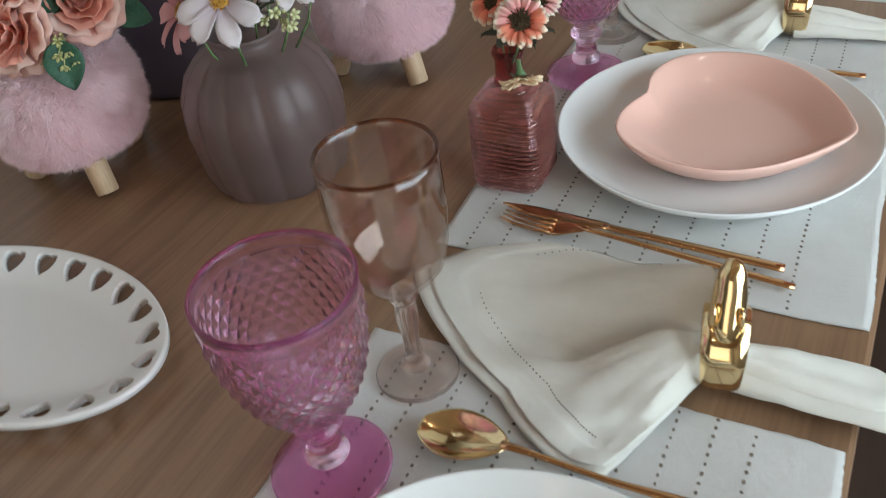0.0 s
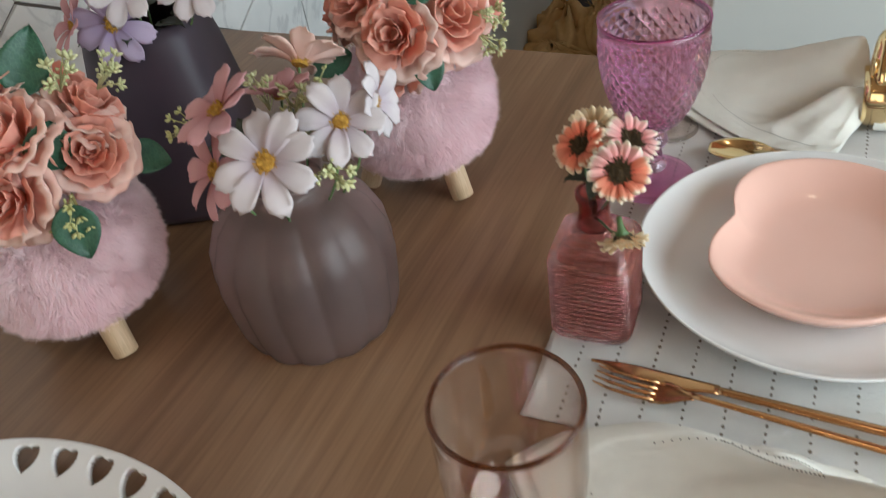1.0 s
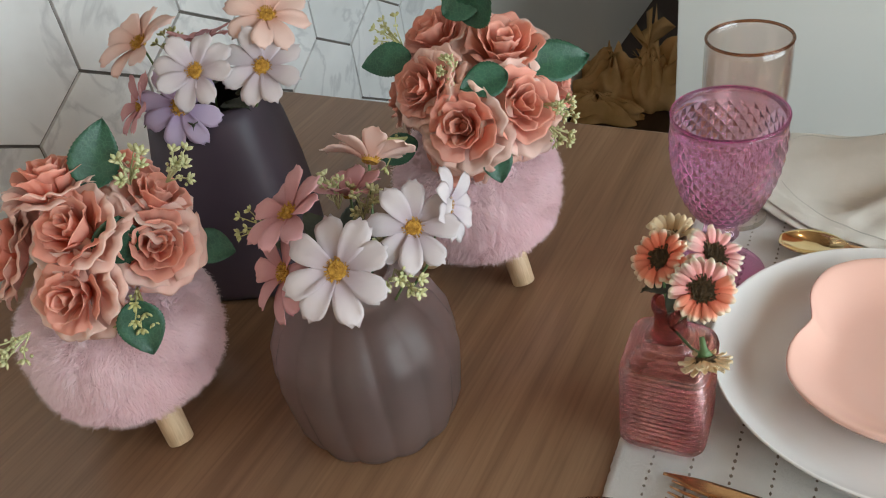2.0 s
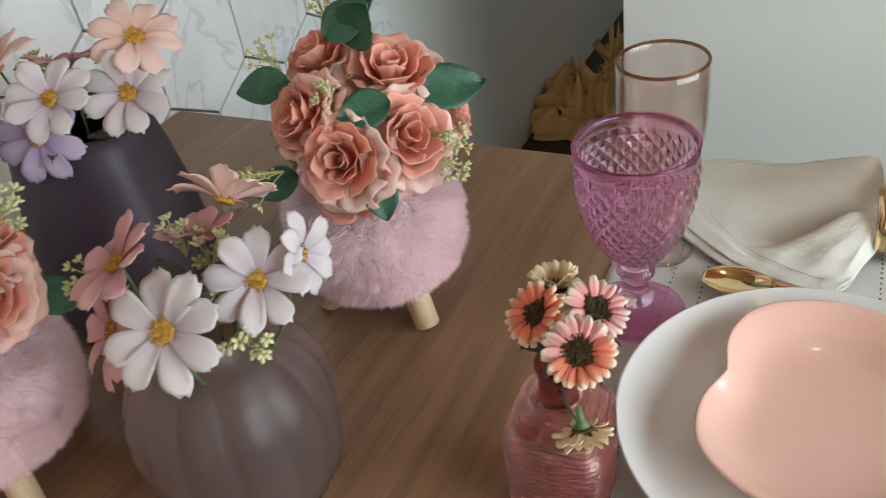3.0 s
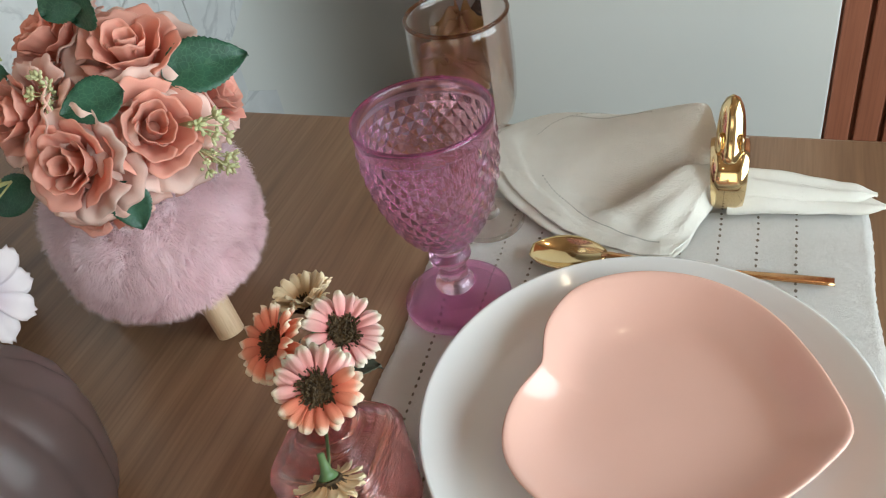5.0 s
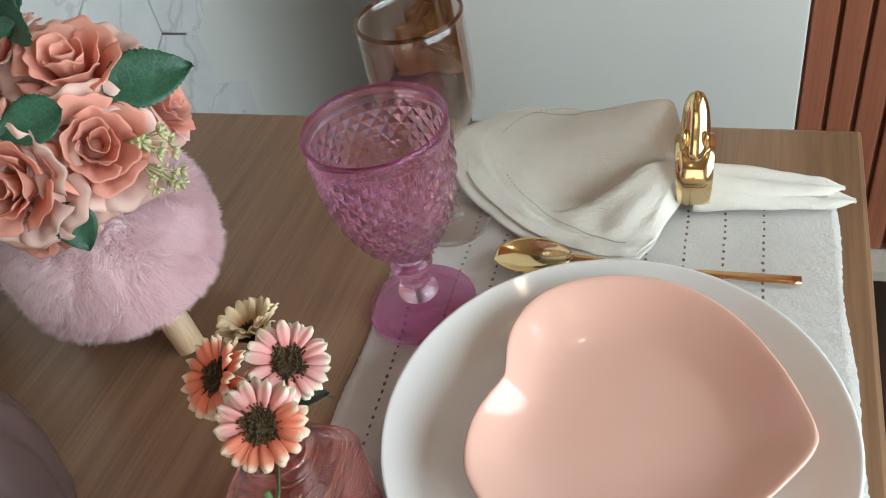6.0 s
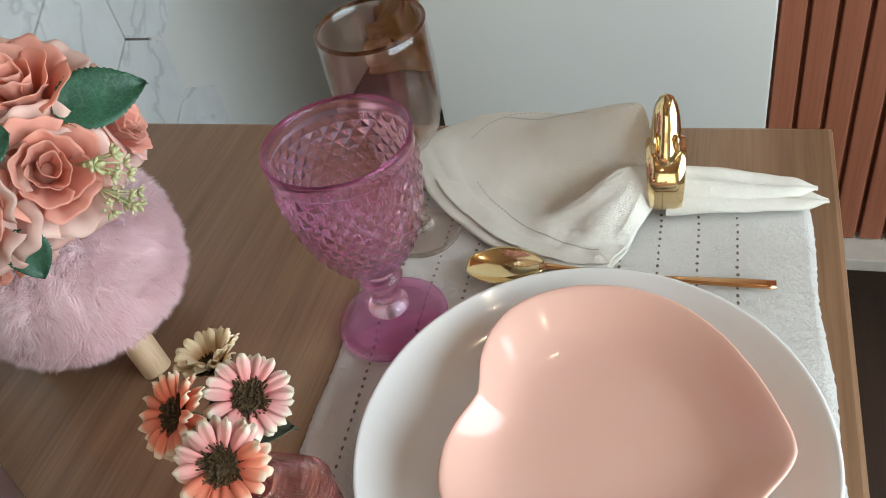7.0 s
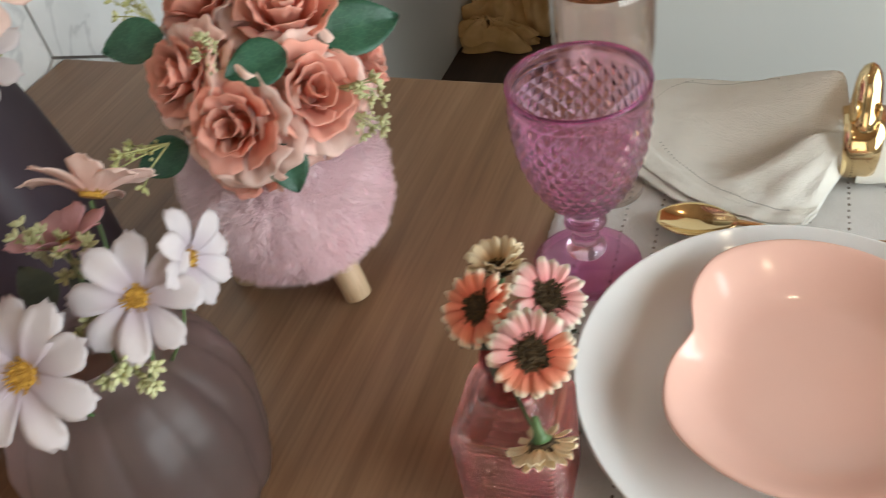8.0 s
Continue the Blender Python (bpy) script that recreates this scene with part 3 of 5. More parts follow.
# ---- glasses ----
def goblet(x, y, turn, size=1.0):
    th = thing("pink_goblet", pose(x, y, T + 0.0035, 0, 0, turn) @ Matrix.Scale(size, 4), "pink pressed-glass goblet with a diamond-cut bowl on a mat", "goblet", "pink goblets")
    bm = bmesh.new()
    cols, fine, levels, dz = 26, 156, 15, 0.0068

    def reach(z):
        return 0.0125 + 0.0360 * math.sin(min(1.0, (z - 0.0615) / 0.110 * 1.25) * math.pi / 2) ** 0.55

    def dot(r, a, z):
        return bm.verts.new((r * math.cos(a), r * math.sin(a), z))
    step = 2 * math.pi / cols
    net = [[dot(reach(0.0650 + dz * k), (j + 0.5 * (k % 2)) * step, 0.0650 + dz * k) for j in range(cols)] for k in range(levels)]
    # each diamond is a low pyramid between four points of the net
    for k in range(1, levels - 1):
        for j in range(cols):
            j2 = (j + 1) % cols
            other = j2 if k % 2 else j
            z = 0.0650 + dz * k
            tip = dot(reach(z) + 0.0014 * (0.45 + 0.55 * reach(z) / 0.048), (j + 0.5 + 0.5 * (k % 2)) * step, z)
            ring = (net[k][j], net[k - 1][other], net[k][j2], net[k + 1][other])
            for i in range(4):
                bm.faces.new((ring[i], ring[(i + 1) % 4], tip))
    for j in range(cols):
        bm.faces.new((net[0][j], net[0][(j + 1) % cols], net[1][j]))
        odd = (levels - 1) % 2
        bm.faces.new((net[-1][j], net[-1][(j + 1) % cols], net[-2][(j + 1) % cols if odd else j]))
    low = bm.verts.new((0, 0, 0.0605))
    for j in range(cols):
        bm.faces.new((net[0][j], net[0][(j + 1) % cols], low))
    # plain band under the rim, the rim and the smooth inside
    prof = [(0.0489, 0.1615), (0.0487, 0.1650), (0.0486, 0.1715), (0.0474, 0.1730), (0.0463, 0.1715)]
    prof += [(reach(z) - 0.0024, z) for z in np.linspace(0.166, 0.072, 18)] + [(0, 0.0705)]
    rings = []
    for r, z in prof:
        rings.append([dot(r, 2 * math.pi * k / fine, z) for k in range(fine)] if r else [bm.verts.new((0, 0, z))])
    per = fine // cols
    for j in range(cols):
        o = 0 if (levels - 1) % 2 == 0 else per // 2
        span = [rings[0][(j * per + o + q) % fine] for q in range(per + 1)]
        mid = per // 2
        for q in range(per):
            bm.faces.new((net[-1][j] if q < mid else net[-1][(j + 1) % cols], span[q], span[q + 1]))
        bm.faces.new((net[-1][j], span[mid], net[-1][(j + 1) % cols]))
    for p0, p1 in zip(rings, rings[1:]):
        for k in range(fine):
            k2 = (k + 1) % fine
            face = bm.faces.new(list(dict.fromkeys([p0[k], p0[k2], p1[k2 % len(p1)], p1[k % len(p1)]])))
            face.smooth = True
    part("bowl", bm, M_GOBLET, th, "diamond-cut pink glass bowl", smooth=False)
    part("rim", lathe([(0.0484 + 0.0011 * math.cos(k), 0.1722 + 0.0014 * math.sin(k)) for k in [j * math.pi / 4 for j in range(8)]], 96, closed=True), M_GOBRIM, th, "smooth rounded pink rim")
    stem = [(0, 0.0604), (0.0128, 0.0604), (0.0118, 0.0575), (0.0108, 0.0555), (0.0135, 0.0535), (0.0162, 0.0500), (0.0165, 0.0470), (0.0145, 0.0435), (0.0105, 0.0410),
            (0.0100, 0.0370), (0.0112, 0.0300), (0.0125, 0.0240), (0.0150, 0.0215), (0.0158, 0.0190), (0.0150, 0.0168), (0, 0.0166)]
    part("stem", lathe(stem, 48, lambda a, i, r, z: r * (1 + 0.035 * math.cos(8 * a)) if 0.022 < z < 0.043 else r), M_GOBLET, th, "beaded pink stem")
    foot = [(r * 1.03, z) for r, z in ((0, 0.0165), (0.014, 0.0150), (0.022, 0.0105), (0.031, 0.0062), (0.0395, 0.0040), (0.0415, 0.0028), (0.0412, 0.0010), (0.040, 0.0), (0.030, 0.0012), (0, 0.0025))]
    part("foot", lathe(foot, 120, lambda a, i, r, z: r * (1 + 0.006 * math.cos(40 * a)) if 0.02 < r < 0.038 else r), M_GOBFOOT, th, "fluted round pink foot")
    return th


goblet(0.0920, 0.7645, 5, 0.985)
goblet(0.1135, 0.2215, 40, 0.94)


def wine_glass(x, y, size=1.0):
    th = thing("wine_glass", pose(x, y, T + 0.0035) @ Matrix.Scale(size, 4), "clear blush-tinted wine glass with an amber rim", "wine glass", "blush wine glasses")
    out = [(0.006, 0.086), (0.014, 0.088), (0.0235, 0.0955), (0.0325, 0.108), (0.0368, 0.124), (0.0385, 0.145), (0.0388, 0.165), (0.0385, 0.185), (0.0380, 0.1935)]
    ins = [(r - 0.0018, z + (0.002 if z < 0.1 else 0)) for r, z in out if r > 0.01][::-1]

    def flute(a, i, r, z):
        return r * (1 + 0.012 * abs(math.cos(4 * a)) * smoothstep(0.17, 0.12, z)) if r > 0.01 else r
    part("bowl", lathe([(0, 0.0855)] + out + [(0.0371, 0.1942)] + ins + [(0, 0.0895)], 96, flute), M_CLEAR, th, "clear panelled bowl")
    part("rim", lathe([(0.0375 + 0.0015 * math.cos(k), 0.1940 + 0.0016 * math.sin(k)) for k in [j * math.pi / 4 for j in range(8)]], 96, closed=True), M_RIM, th, "amber brown rim")
    stem = [(0, 0.0853), (0.0065, 0.0853), (0.0095, 0.081), (0.0105, 0.0775), (0.0085, 0.0735), (0.0065, 0.071), (0.0078, 0.066), (0.0082, 0.058), (0.0066, 0.044), (0.0056, 0.030), (0.0066, 0.017), (0.0105, 0.0085), (0, 0.0084)]
    part("stem", lathe(stem, 48, lambda a, i, r, z: r * (1 + 0.09 * math.cos(6 * a)) if 0.012 < z < 0.07 else r), M_SOLID, th, "faceted clear stem with a knop")
    part("foot", lathe([(0, 0.0083), (0.009, 0.0078), (0.016, 0.0042), (0.026, 0.0026), (0.0308, 0.0018), (0.0315, 0.0008), (0.030, 0.0), (0.02, 0.0004), (0, 0.0016)], 80), M_SOLID, th, "thin round clear foot")
    return th


wine_glass(0.0885, 0.8605)
wine_glass(0.1263, 0.3155, 0.968)


# ---- cutlery ----
def spoon(x0, y0, x1, y1):
    d = Vector((x1 - x0, y1 - y0))
    th = thing("spoon", pose(x0, y0, T + 0.0045, 0, 0, math.degrees(math.atan2(d.y, d.x))), "polished gold tablespoon lying on a mat", "spoon", "gold cutlery")
    L = d.length
    bl = 0.060

    def bowl(u, v):
        s = u
        w = 0.0205 * max(0.0, math.sin(math.pi * min(1, s * 0.93 + 0.04)) ** 0.62) * (1.04 - 0.18 * s)
        t = (v - 0.5) * 2
        depth = 0.0075 * (1 - t * t) * math.sin(math.pi * min(1, s * 0.97)) ** 0.8
        return (bl * s, w * t, 0.0095 - depth + 0.002 * s)
    part("bowl", sheet(bowl, 26, 16, thick=-0.0012), M_GOLD, th, "deep polished gold bowl")

    def handle(u, v):
        a = 2 * math.pi * v
        x = bl - 0.003 + (L - bl) * u
        w = 0.0034 - 0.0012 * smoothstep(0, 0.15, u) + 0.0022 * smoothstep(0.3, 0.95, u)
        h = 0.0016
        z = 0.0105 - 0.0075 * smoothstep(0, 0.5, u)
        return (x, w * math.cos(a), z + h * math.sin(a))
    hb = sheet(handle, 24, 12)
    bmesh.ops.remove_doubles(hb, verts=hb.verts[:], dist=1e-5)
    bmesh.ops.holes_fill(hb, edges=hb.edges[:])
    part("handle", hb, M_COPPER, th, "slim tapering rose-gold handle")
    return th


spoon(0.138, 0.818, 0.3655, 0.8215)
spoon(0.1554, 0.268, 0.382, 0.284)


def bar_handle(x0, x1, w0, w1, z0, z1, h=0.0016):
    def f(u, v):
        a = 2 * math.pi * v
        return (x0 + (x1 - x0) * u, (w0 + (w1 - w0) * smoothstep(0, 0.8, u)) * math.cos(a), z0 + (z1 - z0) * u + h * math.sin(a))
    hb = sheet(f, 20, 12)
    bmesh.ops.remove_doubles(hb, verts=hb.verts[:], dist=1e-5)
    bmesh.ops.holes_fill(hb, edges=hb.edges[:])
    return hb


def fork(x0, y0, x1, y1):
    d = Vector((x1 - x0, y1 - y0))
    th = thing("fork", pose(x0, y0, T + 0.0045, 0, 0, math.degrees(math.atan2(d.y, d.x))), "slim rose-gold dinner fork lying beside the knife", "fork", "gold cutlery")
    L = d.length
    for k in range(4):
        y = (k - 1.5) * 0.0058
        pts = [(0, y * 0.92, 0.0075), (0.012, y, 0.0045), (0.03, y, 0.003), (0.046, y * 0.98, 0.004)]
        part("tine", tube(pts, [0.0007, 0.0013, 0.0015, 0.0017], 8), M_COPPER, th)

    def palm(u, v):
        w = 0.0107 - 0.0078 * smoothstep(0.25, 1, u)
        t = (v - 0.5) * 2
        return (0.043 + 0.030 * u, w * t, 0.0040 + 0.0055 * u - 0.0012 * (1 - t * t))
    part("palm", sheet(palm, 12, 8, thick=-0.0014), M_COPPER, th)
    part("handle", bar_handle(0.071, L, 0.0026, 0.0036, 0.0098, 0.0022), M_COPPER, th)
    return th


def knife(x0, y0, x1, y1):
    d = Vector((x1 - x0, y1 - y0))
    th = thing("knife", pose(x0, y0, T + 0.0045, 0, 0, math.degrees(math.atan2(d.y, d.x))), "slim rose-gold table knife lying along the plate", "knife", "gold cutlery")
    L = d.length

    def blade(u, v):
        lo = -0.0075 * smoothstep(0.0, 0.35, u) * (1 - 0.55 * smoothstep(0.72, 1, u))
        hi = 0.0050 * math.sin(min(1, u * 2.6) * math.pi / 2)
        return (0.095 * u, lo + (hi - lo) * v - 0.001, 0.0034 + 0.0004 * math.sin(math.pi * v))
    part("blade", sheet(blade, 28, 6, thick=-0.0014), M_COPPER, th, "rounded rose-gold blade")
    part("handle", bar_handle(0.092, L, 0.0036, 0.0046, 0.0035, 0.0035, 0.0022), M_COPPER, th)
    return th


knife(0.106, 0.5145, 0.3423, 0.5061)
fork(0.1134, 0.4988, 0.3528, 0.4893)


# ---- napkins and rings ----
def napkin(cx, cy, fan, tail, spread, seed, label):
    """A linen napkin drawn through a ring at (cx, cy): fan = rows of (direction, reach), tail = its end."""
    th = thing("napkin", pose(cx, cy, T + 0.004), label, "napkin", "linen napkins in rings")
    angs = [radians(a) for a, _ in fan]
    rad = [r for _, r in fan]

    def reach(a):
        return float(np.interp(a, angs, rad))

    def height(a, s, lift):
        k = (a - angs[0]) / (angs[-1] - angs[0])
        bunch = 0.034 * (1 - smoothstep(0.0, 0.70, s))
        # broad rounded back, a sharp pleat, and the front flap that falls away from it
        fold = 0.050 * math.exp(-((k - 0.26 - 0.06 * s) / 0.20) ** 2) * smoothstep(0, 0.15, s) * (1 - 0.70 * s * s)
        turn_in = 0.60 + 0.05 * math.sin(3 * s)
        fold += 0.013 * smoothstep(turn_in - 0.012, turn_in + 0.028, k) * (1 - 0.75 * smoothstep(turn_in + 0.03, 0.95, k)) * smoothstep(0.04, 0.25, s) * (1 - smoothstep(0.30, 0.92, s))
        fold -= 0.012 * math.exp(-((k - turn_in + 0.06) / 0.07) ** 2) * smoothstep(0.05, 0.3, s) * (1 - smoothstep(0.45, 0.9, s))
        fold += 0.006 * math.exp(-((k - 0.04) / 0.05) ** 2) * smoothstep(0.2, 0.5, s)
        hem = 0.0011 * smoothstep(0.855, 0.87, s)
        side = smoothstep(0, 0.24, k) * smoothstep(0, 0.07, 1 - k)
        wr = 0.0034 * noise.noise(Vector((a * 5, s * 5, seed))) * smoothstep(0.1, 0.5, s) + 0.0005 * noise.noise(Vector((a * 22, s * 26, seed)))
        return 0.0025 + lift + max(0.0, bunch + fold) * (0.25 + 0.75 * side) + wr + hem

    def layer(grow, lift, twist):
        def at(u, v):
            a = angs[0] + (angs[-1] - angs[0]) * u + twist * v
            s = v
            r = reach(a - twist * v) * (0.03 + 0.97 * s) * grow
            r *= 1 + 0.012 * math.sin(u * 17 + seed) * s
            return (r * math.cos(a), r * math.sin(a), height(a - twist * v, s, lift))
        return at
    part("lower_fold", sheet(layer(1.045, 0.0, 0.03), 60, 36, thick=0.0013), M_NAPKIN, th, "hemmed lower layer of cloth")
    top = layer(1.0, 0.0030, 0.0)
    part("upper_fold", sheet(top, 150, 70, thick=0.0013), M_NAPKIN, th, "creased upper layer of cloth")
    # line of drawn-thread holes inside the hem
    hb = bmesh.new()
    path = [(0.10 + 0.82 * i / 90, 0.80) for i in range(91) if not 34 < i < 46] + [(0.34, 0.80 - 0.45 * i / 26) for i in range(27)]
    for u, v in path:
        p = Vector(top(u, v))
        ring = [hb.verts.new(p + Vector((0.0006 * math.cos(a), 0.0009 * math.sin(a), 0.0008))) for a in (0.4, 1.57, 2.7, 3.6, 4.7, 5.7)]
        tv = hb.verts.new(p + Vector((0, 0, 0.0011)))
        for i in range(6):
            hb.faces.new((ring[i], ring[(i + 1) % 6], tv))
    tagged(part("hemstitch", hb, M_HOLE, th, "dotted line of small stitch holes"), kind="stuff")
    dx, dy = tail[0] - cx, tail[1] - cy
    L, ta = math.hypot(dx, dy), math.atan2(dy, dx)
    for j, (lift, wmul, off) in enumerate(((0.0, 1.0, -0.003), (0.008, 0.85, 0.001))):
        def tl(u, v, lift=lift, wmul=wmul, off=off, j=j):
            w = (spread[0] + (spread[1] - spread[0]) * u + 0.004 * math.sin(math.pi * u)) * wmul * math.sqrt(max(0.0, 1 - smoothstep(0.82, 1.0, u) * 0.93))
            a = v * 2 * math.pi
            h = (0.011 - 0.005 * u) * math.sqrt(max(0.02, 1 - smoothstep(0.85, 1.0, u)))
            y = w * math.cos(a) + off * (1 - u) - 0.010 * u * u * (1 - j)
            z = 0.011 + lift * (1 - 0.4 * u) + h * math.sin(a) * (1 + 0.25 * math.sin(5 * u + 3 * v))
            z -= 0.004 * math.exp(-((v - 0.25) / 0.05) ** 2) * smoothstep(0, 0.2, u)
            x = u * L * (1 - 0.06 * j)
            wr = 0.0012 * noise.noise(Vector((x * 60, y * 60, seed + j)))
            return (x * math.cos(ta) - y * math.sin(ta), x * math.sin(ta) + y * math.cos(ta), max(0.0012, z + wr - 0.004 * u))
        tb = sheet(tl, 30, 36)
        bmesh.ops.remove_doubles(tb, verts=tb.verts[:], dist=1e-5)
        part("tail", tb, M_NAPKIN, th, "rolled end of the cloth")
    return th


napkin(0.322, 0.386, [(104, 0.080), (124, 0.092), (144, 0.118), (156, 0.172), (166, 0.212), (175, 0.232), (190, 0.182), (208, 0.144), (226, 0.130), (240, 0.120), (246, 0.112)],
       (0.440, 0.402), (0.013, 0.021), 5, "folded cream linen napkin in a gold ring between the mats")
napkin(0.281, 0.909, [(108, 0.070), (122, 0.100), (138, 0.145), (150, 0.180), (160, 0.210), (168, 0.2235), (180, 0.193), (193, 0.157), (211, 0.127), (229, 0.107), (246, 0.085)],
       (0.400, 0.919), (0.020, 0.008), 9, "folded cream linen napkin in a gold ring near the table end")


def napkin_ring(x, y, turn):
    th = thing("napkin_ring", pose(x, y, T + 0.004, 0, 0, turn), "shiny gold napkin ring topped with a small bird figure", "napkin ring", "gold napkin rings")
    bm = bmesh.new()
    n, sec = 64, [(-0.0135, 0.0), (-0.0128, 0.0028), (-0.007, 0.0042), (0.007, 0.0042), (0.0128, 0.0028), (0.0135, 0.0), (0.0118, -0.0012), (-0.0118, -0.0012)]
    rings = []
    for k in range(n):
        a = 2 * math.pi * k / n
        ring = []
        for w, h in sec:
            ry, rz = 0.0235 + h, 0.0265 + h
            ring.append(bm.verts.new((w * (1 + 0.12 * math.sin(a)), ry * math.cos(a), 0.0305 + rz * math.sin(a))))
        rings.append(ring)
    for k in range(n):
        a, b = rings[k], rings[(k + 1) % n]
        for i in range(len(sec)):
            bm.faces.new((a[i], a[(i + 1) % len(sec)], b[(i + 1) % len(sec)], b[i]))
    part("band", bm, M_GOLD, th, "smooth polished gold band")
    # body and head of the figure as one casting, with folded wings and a beak
    fb = tube([(0, -0.016, 0.045), (0, -0.013, 0.050), (0, -0.008, 0.056), (0, -0.003, 0.063), (0, 0.001, 0.070), (0, 0.004, 0.077), (0, 0.006, 0.083), (0, 0.008, 0.089), (0, 0.009, 0.094), (0, 0.0085, 0.0975)],
              [0.004, 0.0080, 0.0104, 0.0112, 0.0110, 0.0104, 0.0096, 0.0082, 0.0056, 0.0012], 24)
    for c, sc, rot in (((0.0085, -0.006, 0.060), (0.0028, 0.0075, 0.0150), 26), ((-0.0085, -0.006, 0.060), (0.0035, 0.0085, 0.0165), 26), ((0, 0.0155, 0.089), (0.0022, 0.0060, 0.0024), -24)):
        bmesh.ops.create_uvsphere(fb, u_segments=20, v_segments=14, radius=1, matrix=pose(*c, rot, 0, 0) @ Matrix.Diagonal((*sc, 1)))
    part("bird_figure", fb, M_GOLD, th, "cast gold bird figure")
    return th


napkin_ring(0.322, 0.386, 10)
napkin_ring(0.281, 0.909, 4)


# ---- flowers ----
def petal_rose(R, H, wrap, curl, seed):
    """A cupped petal round the z axis: radius, height, half-angle that it wraps, and how far its lip rolls out."""
    rnd = random.Random(seed)
    ph = rnd.uniform(0, 6)

    def at(u, v):
        s = (u - 0.5) * 2
        w = wrap * (0.45 + 0.55 * math.sin(min(1, v * 1.15) * math.pi * 0.5))
        edge = 1 - 0.20 * abs(s) ** 2.6 * (1 if v > 0 else 0)
        vv = v * edge
        r = R * (0.16 + 0.84 * math.sin(vv * math.pi / 2) ** 0.75) + curl * smoothstep(0.70, 1.0, v) * (0.7 + 0.3 * abs(s)) + (0.0024 * math.sin(4 * s + ph) + 0.0016 * math.sin(9 * s + 2 * ph)) * v * (0.12 + R / 0.05)
        z = H * vv ** 0.95 - curl * 0.55 * smoothstep(0.82, 1.0, v) + (0.0022 * math.sin(5 * s + ph * 2) + 0.0012 * math.sin(11 * s + ph)) * v * (0.12 + R / 0.05)
        a = s * w
        return (r * math.cos(a), r * math.sin(a), z)
    return sheet(at, 18, 9, thick=0.0003)


ROSE_LAYERS = [  # radius, height, wrap, curl, count, start, tilt
    (0.0045, 0.0300, 1.9, 0.0008, 2, 0.0, 0), (0.0085, 0.0305, 1.25, 0.0016, 3, 0.6, 2), (0.0130, 0.0300, 1.00, 0.0028, 4, 0.2, 5),
    (0.0180, 0.0285, 0.85, 0.0046, 4, 0.9, 10), (0.0235, 0.0255, 0.78, 0.0064, 5, 0.3, 15), (0.0280, 0.0200, 0.72, 0.0078, 5, 0.8, 20),
]
ROSE_MESH = [[mesh_of("petal", petal_rose(R, H, W, C, 10 * i + j), M_ROSE_IN if i < 4 else M_ROSE_OUT) for j in range(2)] for i, (R, H, W, C, *_) in enumerate(ROSE_LAYERS)]
ROSE_CORE = mesh_of("rose", lathe([(0, 0.002), (0.006, 0.0), (0.0085, 0.005), (0.006, 0.011), (0.0030, 0.015), (0, 0.016)], 16), M_ROSE_IN)


def add_rose(parent, m, size, seed, label="peach pink cloth rose"):
    rnd = random.Random(seed)
    ob = new("rose", ROSE_CORE)
    ob.parent = parent
    ob.matrix_local = m @ Matrix.Diagonal((size, size, size, 1))
    tagged(ob, label)
    for i, (R, H, W, C, cnt, st, tilt) in enumerate(ROSE_LAYERS):
        for k in range(cnt):
            a = math.degrees(st) + 360 * k / cnt + rnd.uniform(-10, 10)
            pm = pose(0, 0, rnd.uniform(-0.001, 0.001), 0, 0, a) @ pose(0, 0, 0, 0, tilt + rnd.uniform(-4, 6), 0)
            part("petal", ROSE_MESH[i][rnd.randrange(2)], None, ob, m=pm)
    return ob


def petal_flat(L, W, notch, droop, seed, thick=0.0004):
    """A long petal along +x with a toothed tip and shallow lengthwise folds."""
    rnd = random.Random(seed)
    ph = rnd.uniform(0, 6)

    def at(u, v):
        s = (v - 0.5) * 2
        w = W * (0.16 + 0.84 * math.sin(min(1, u ** 0.85) * math.pi * 0.60) ** 1.1) * (1 - 0.30 * smoothstep(0.80, 1.0, u))
        x = L * u * (1 - 0.10 * s * s * u) - notch * abs(math.sin(2.4 * s * math.pi / 2 + ph)) * smoothstep(0.88, 1, u)
        z = 0.0016 * math.cos(3 * s + ph * 0.3) * u + 0.10 * L * math.sin(u * math.pi * 0.8) - droop * u * u + 0.14 * W * s * s
        return (x, w * s, z)
    return sheet(at, 9, 6, thick=thick)


COSMOS_MESH = {}
for nm, mt in (("white", M_COSMOS), ("peach", M_COSMOS_PEACH), ("lilac", M_COSMOS_LILAC), ("dusty", M_COSMOS_ROSE)):
    COSMOS_MESH[nm] = [mesh_of("petal", petal_flat(0.038, 0.0100, 0.0034, d, 5 + i), mt) for i, d in enumerate((0.004, 0.010, 0.000))]


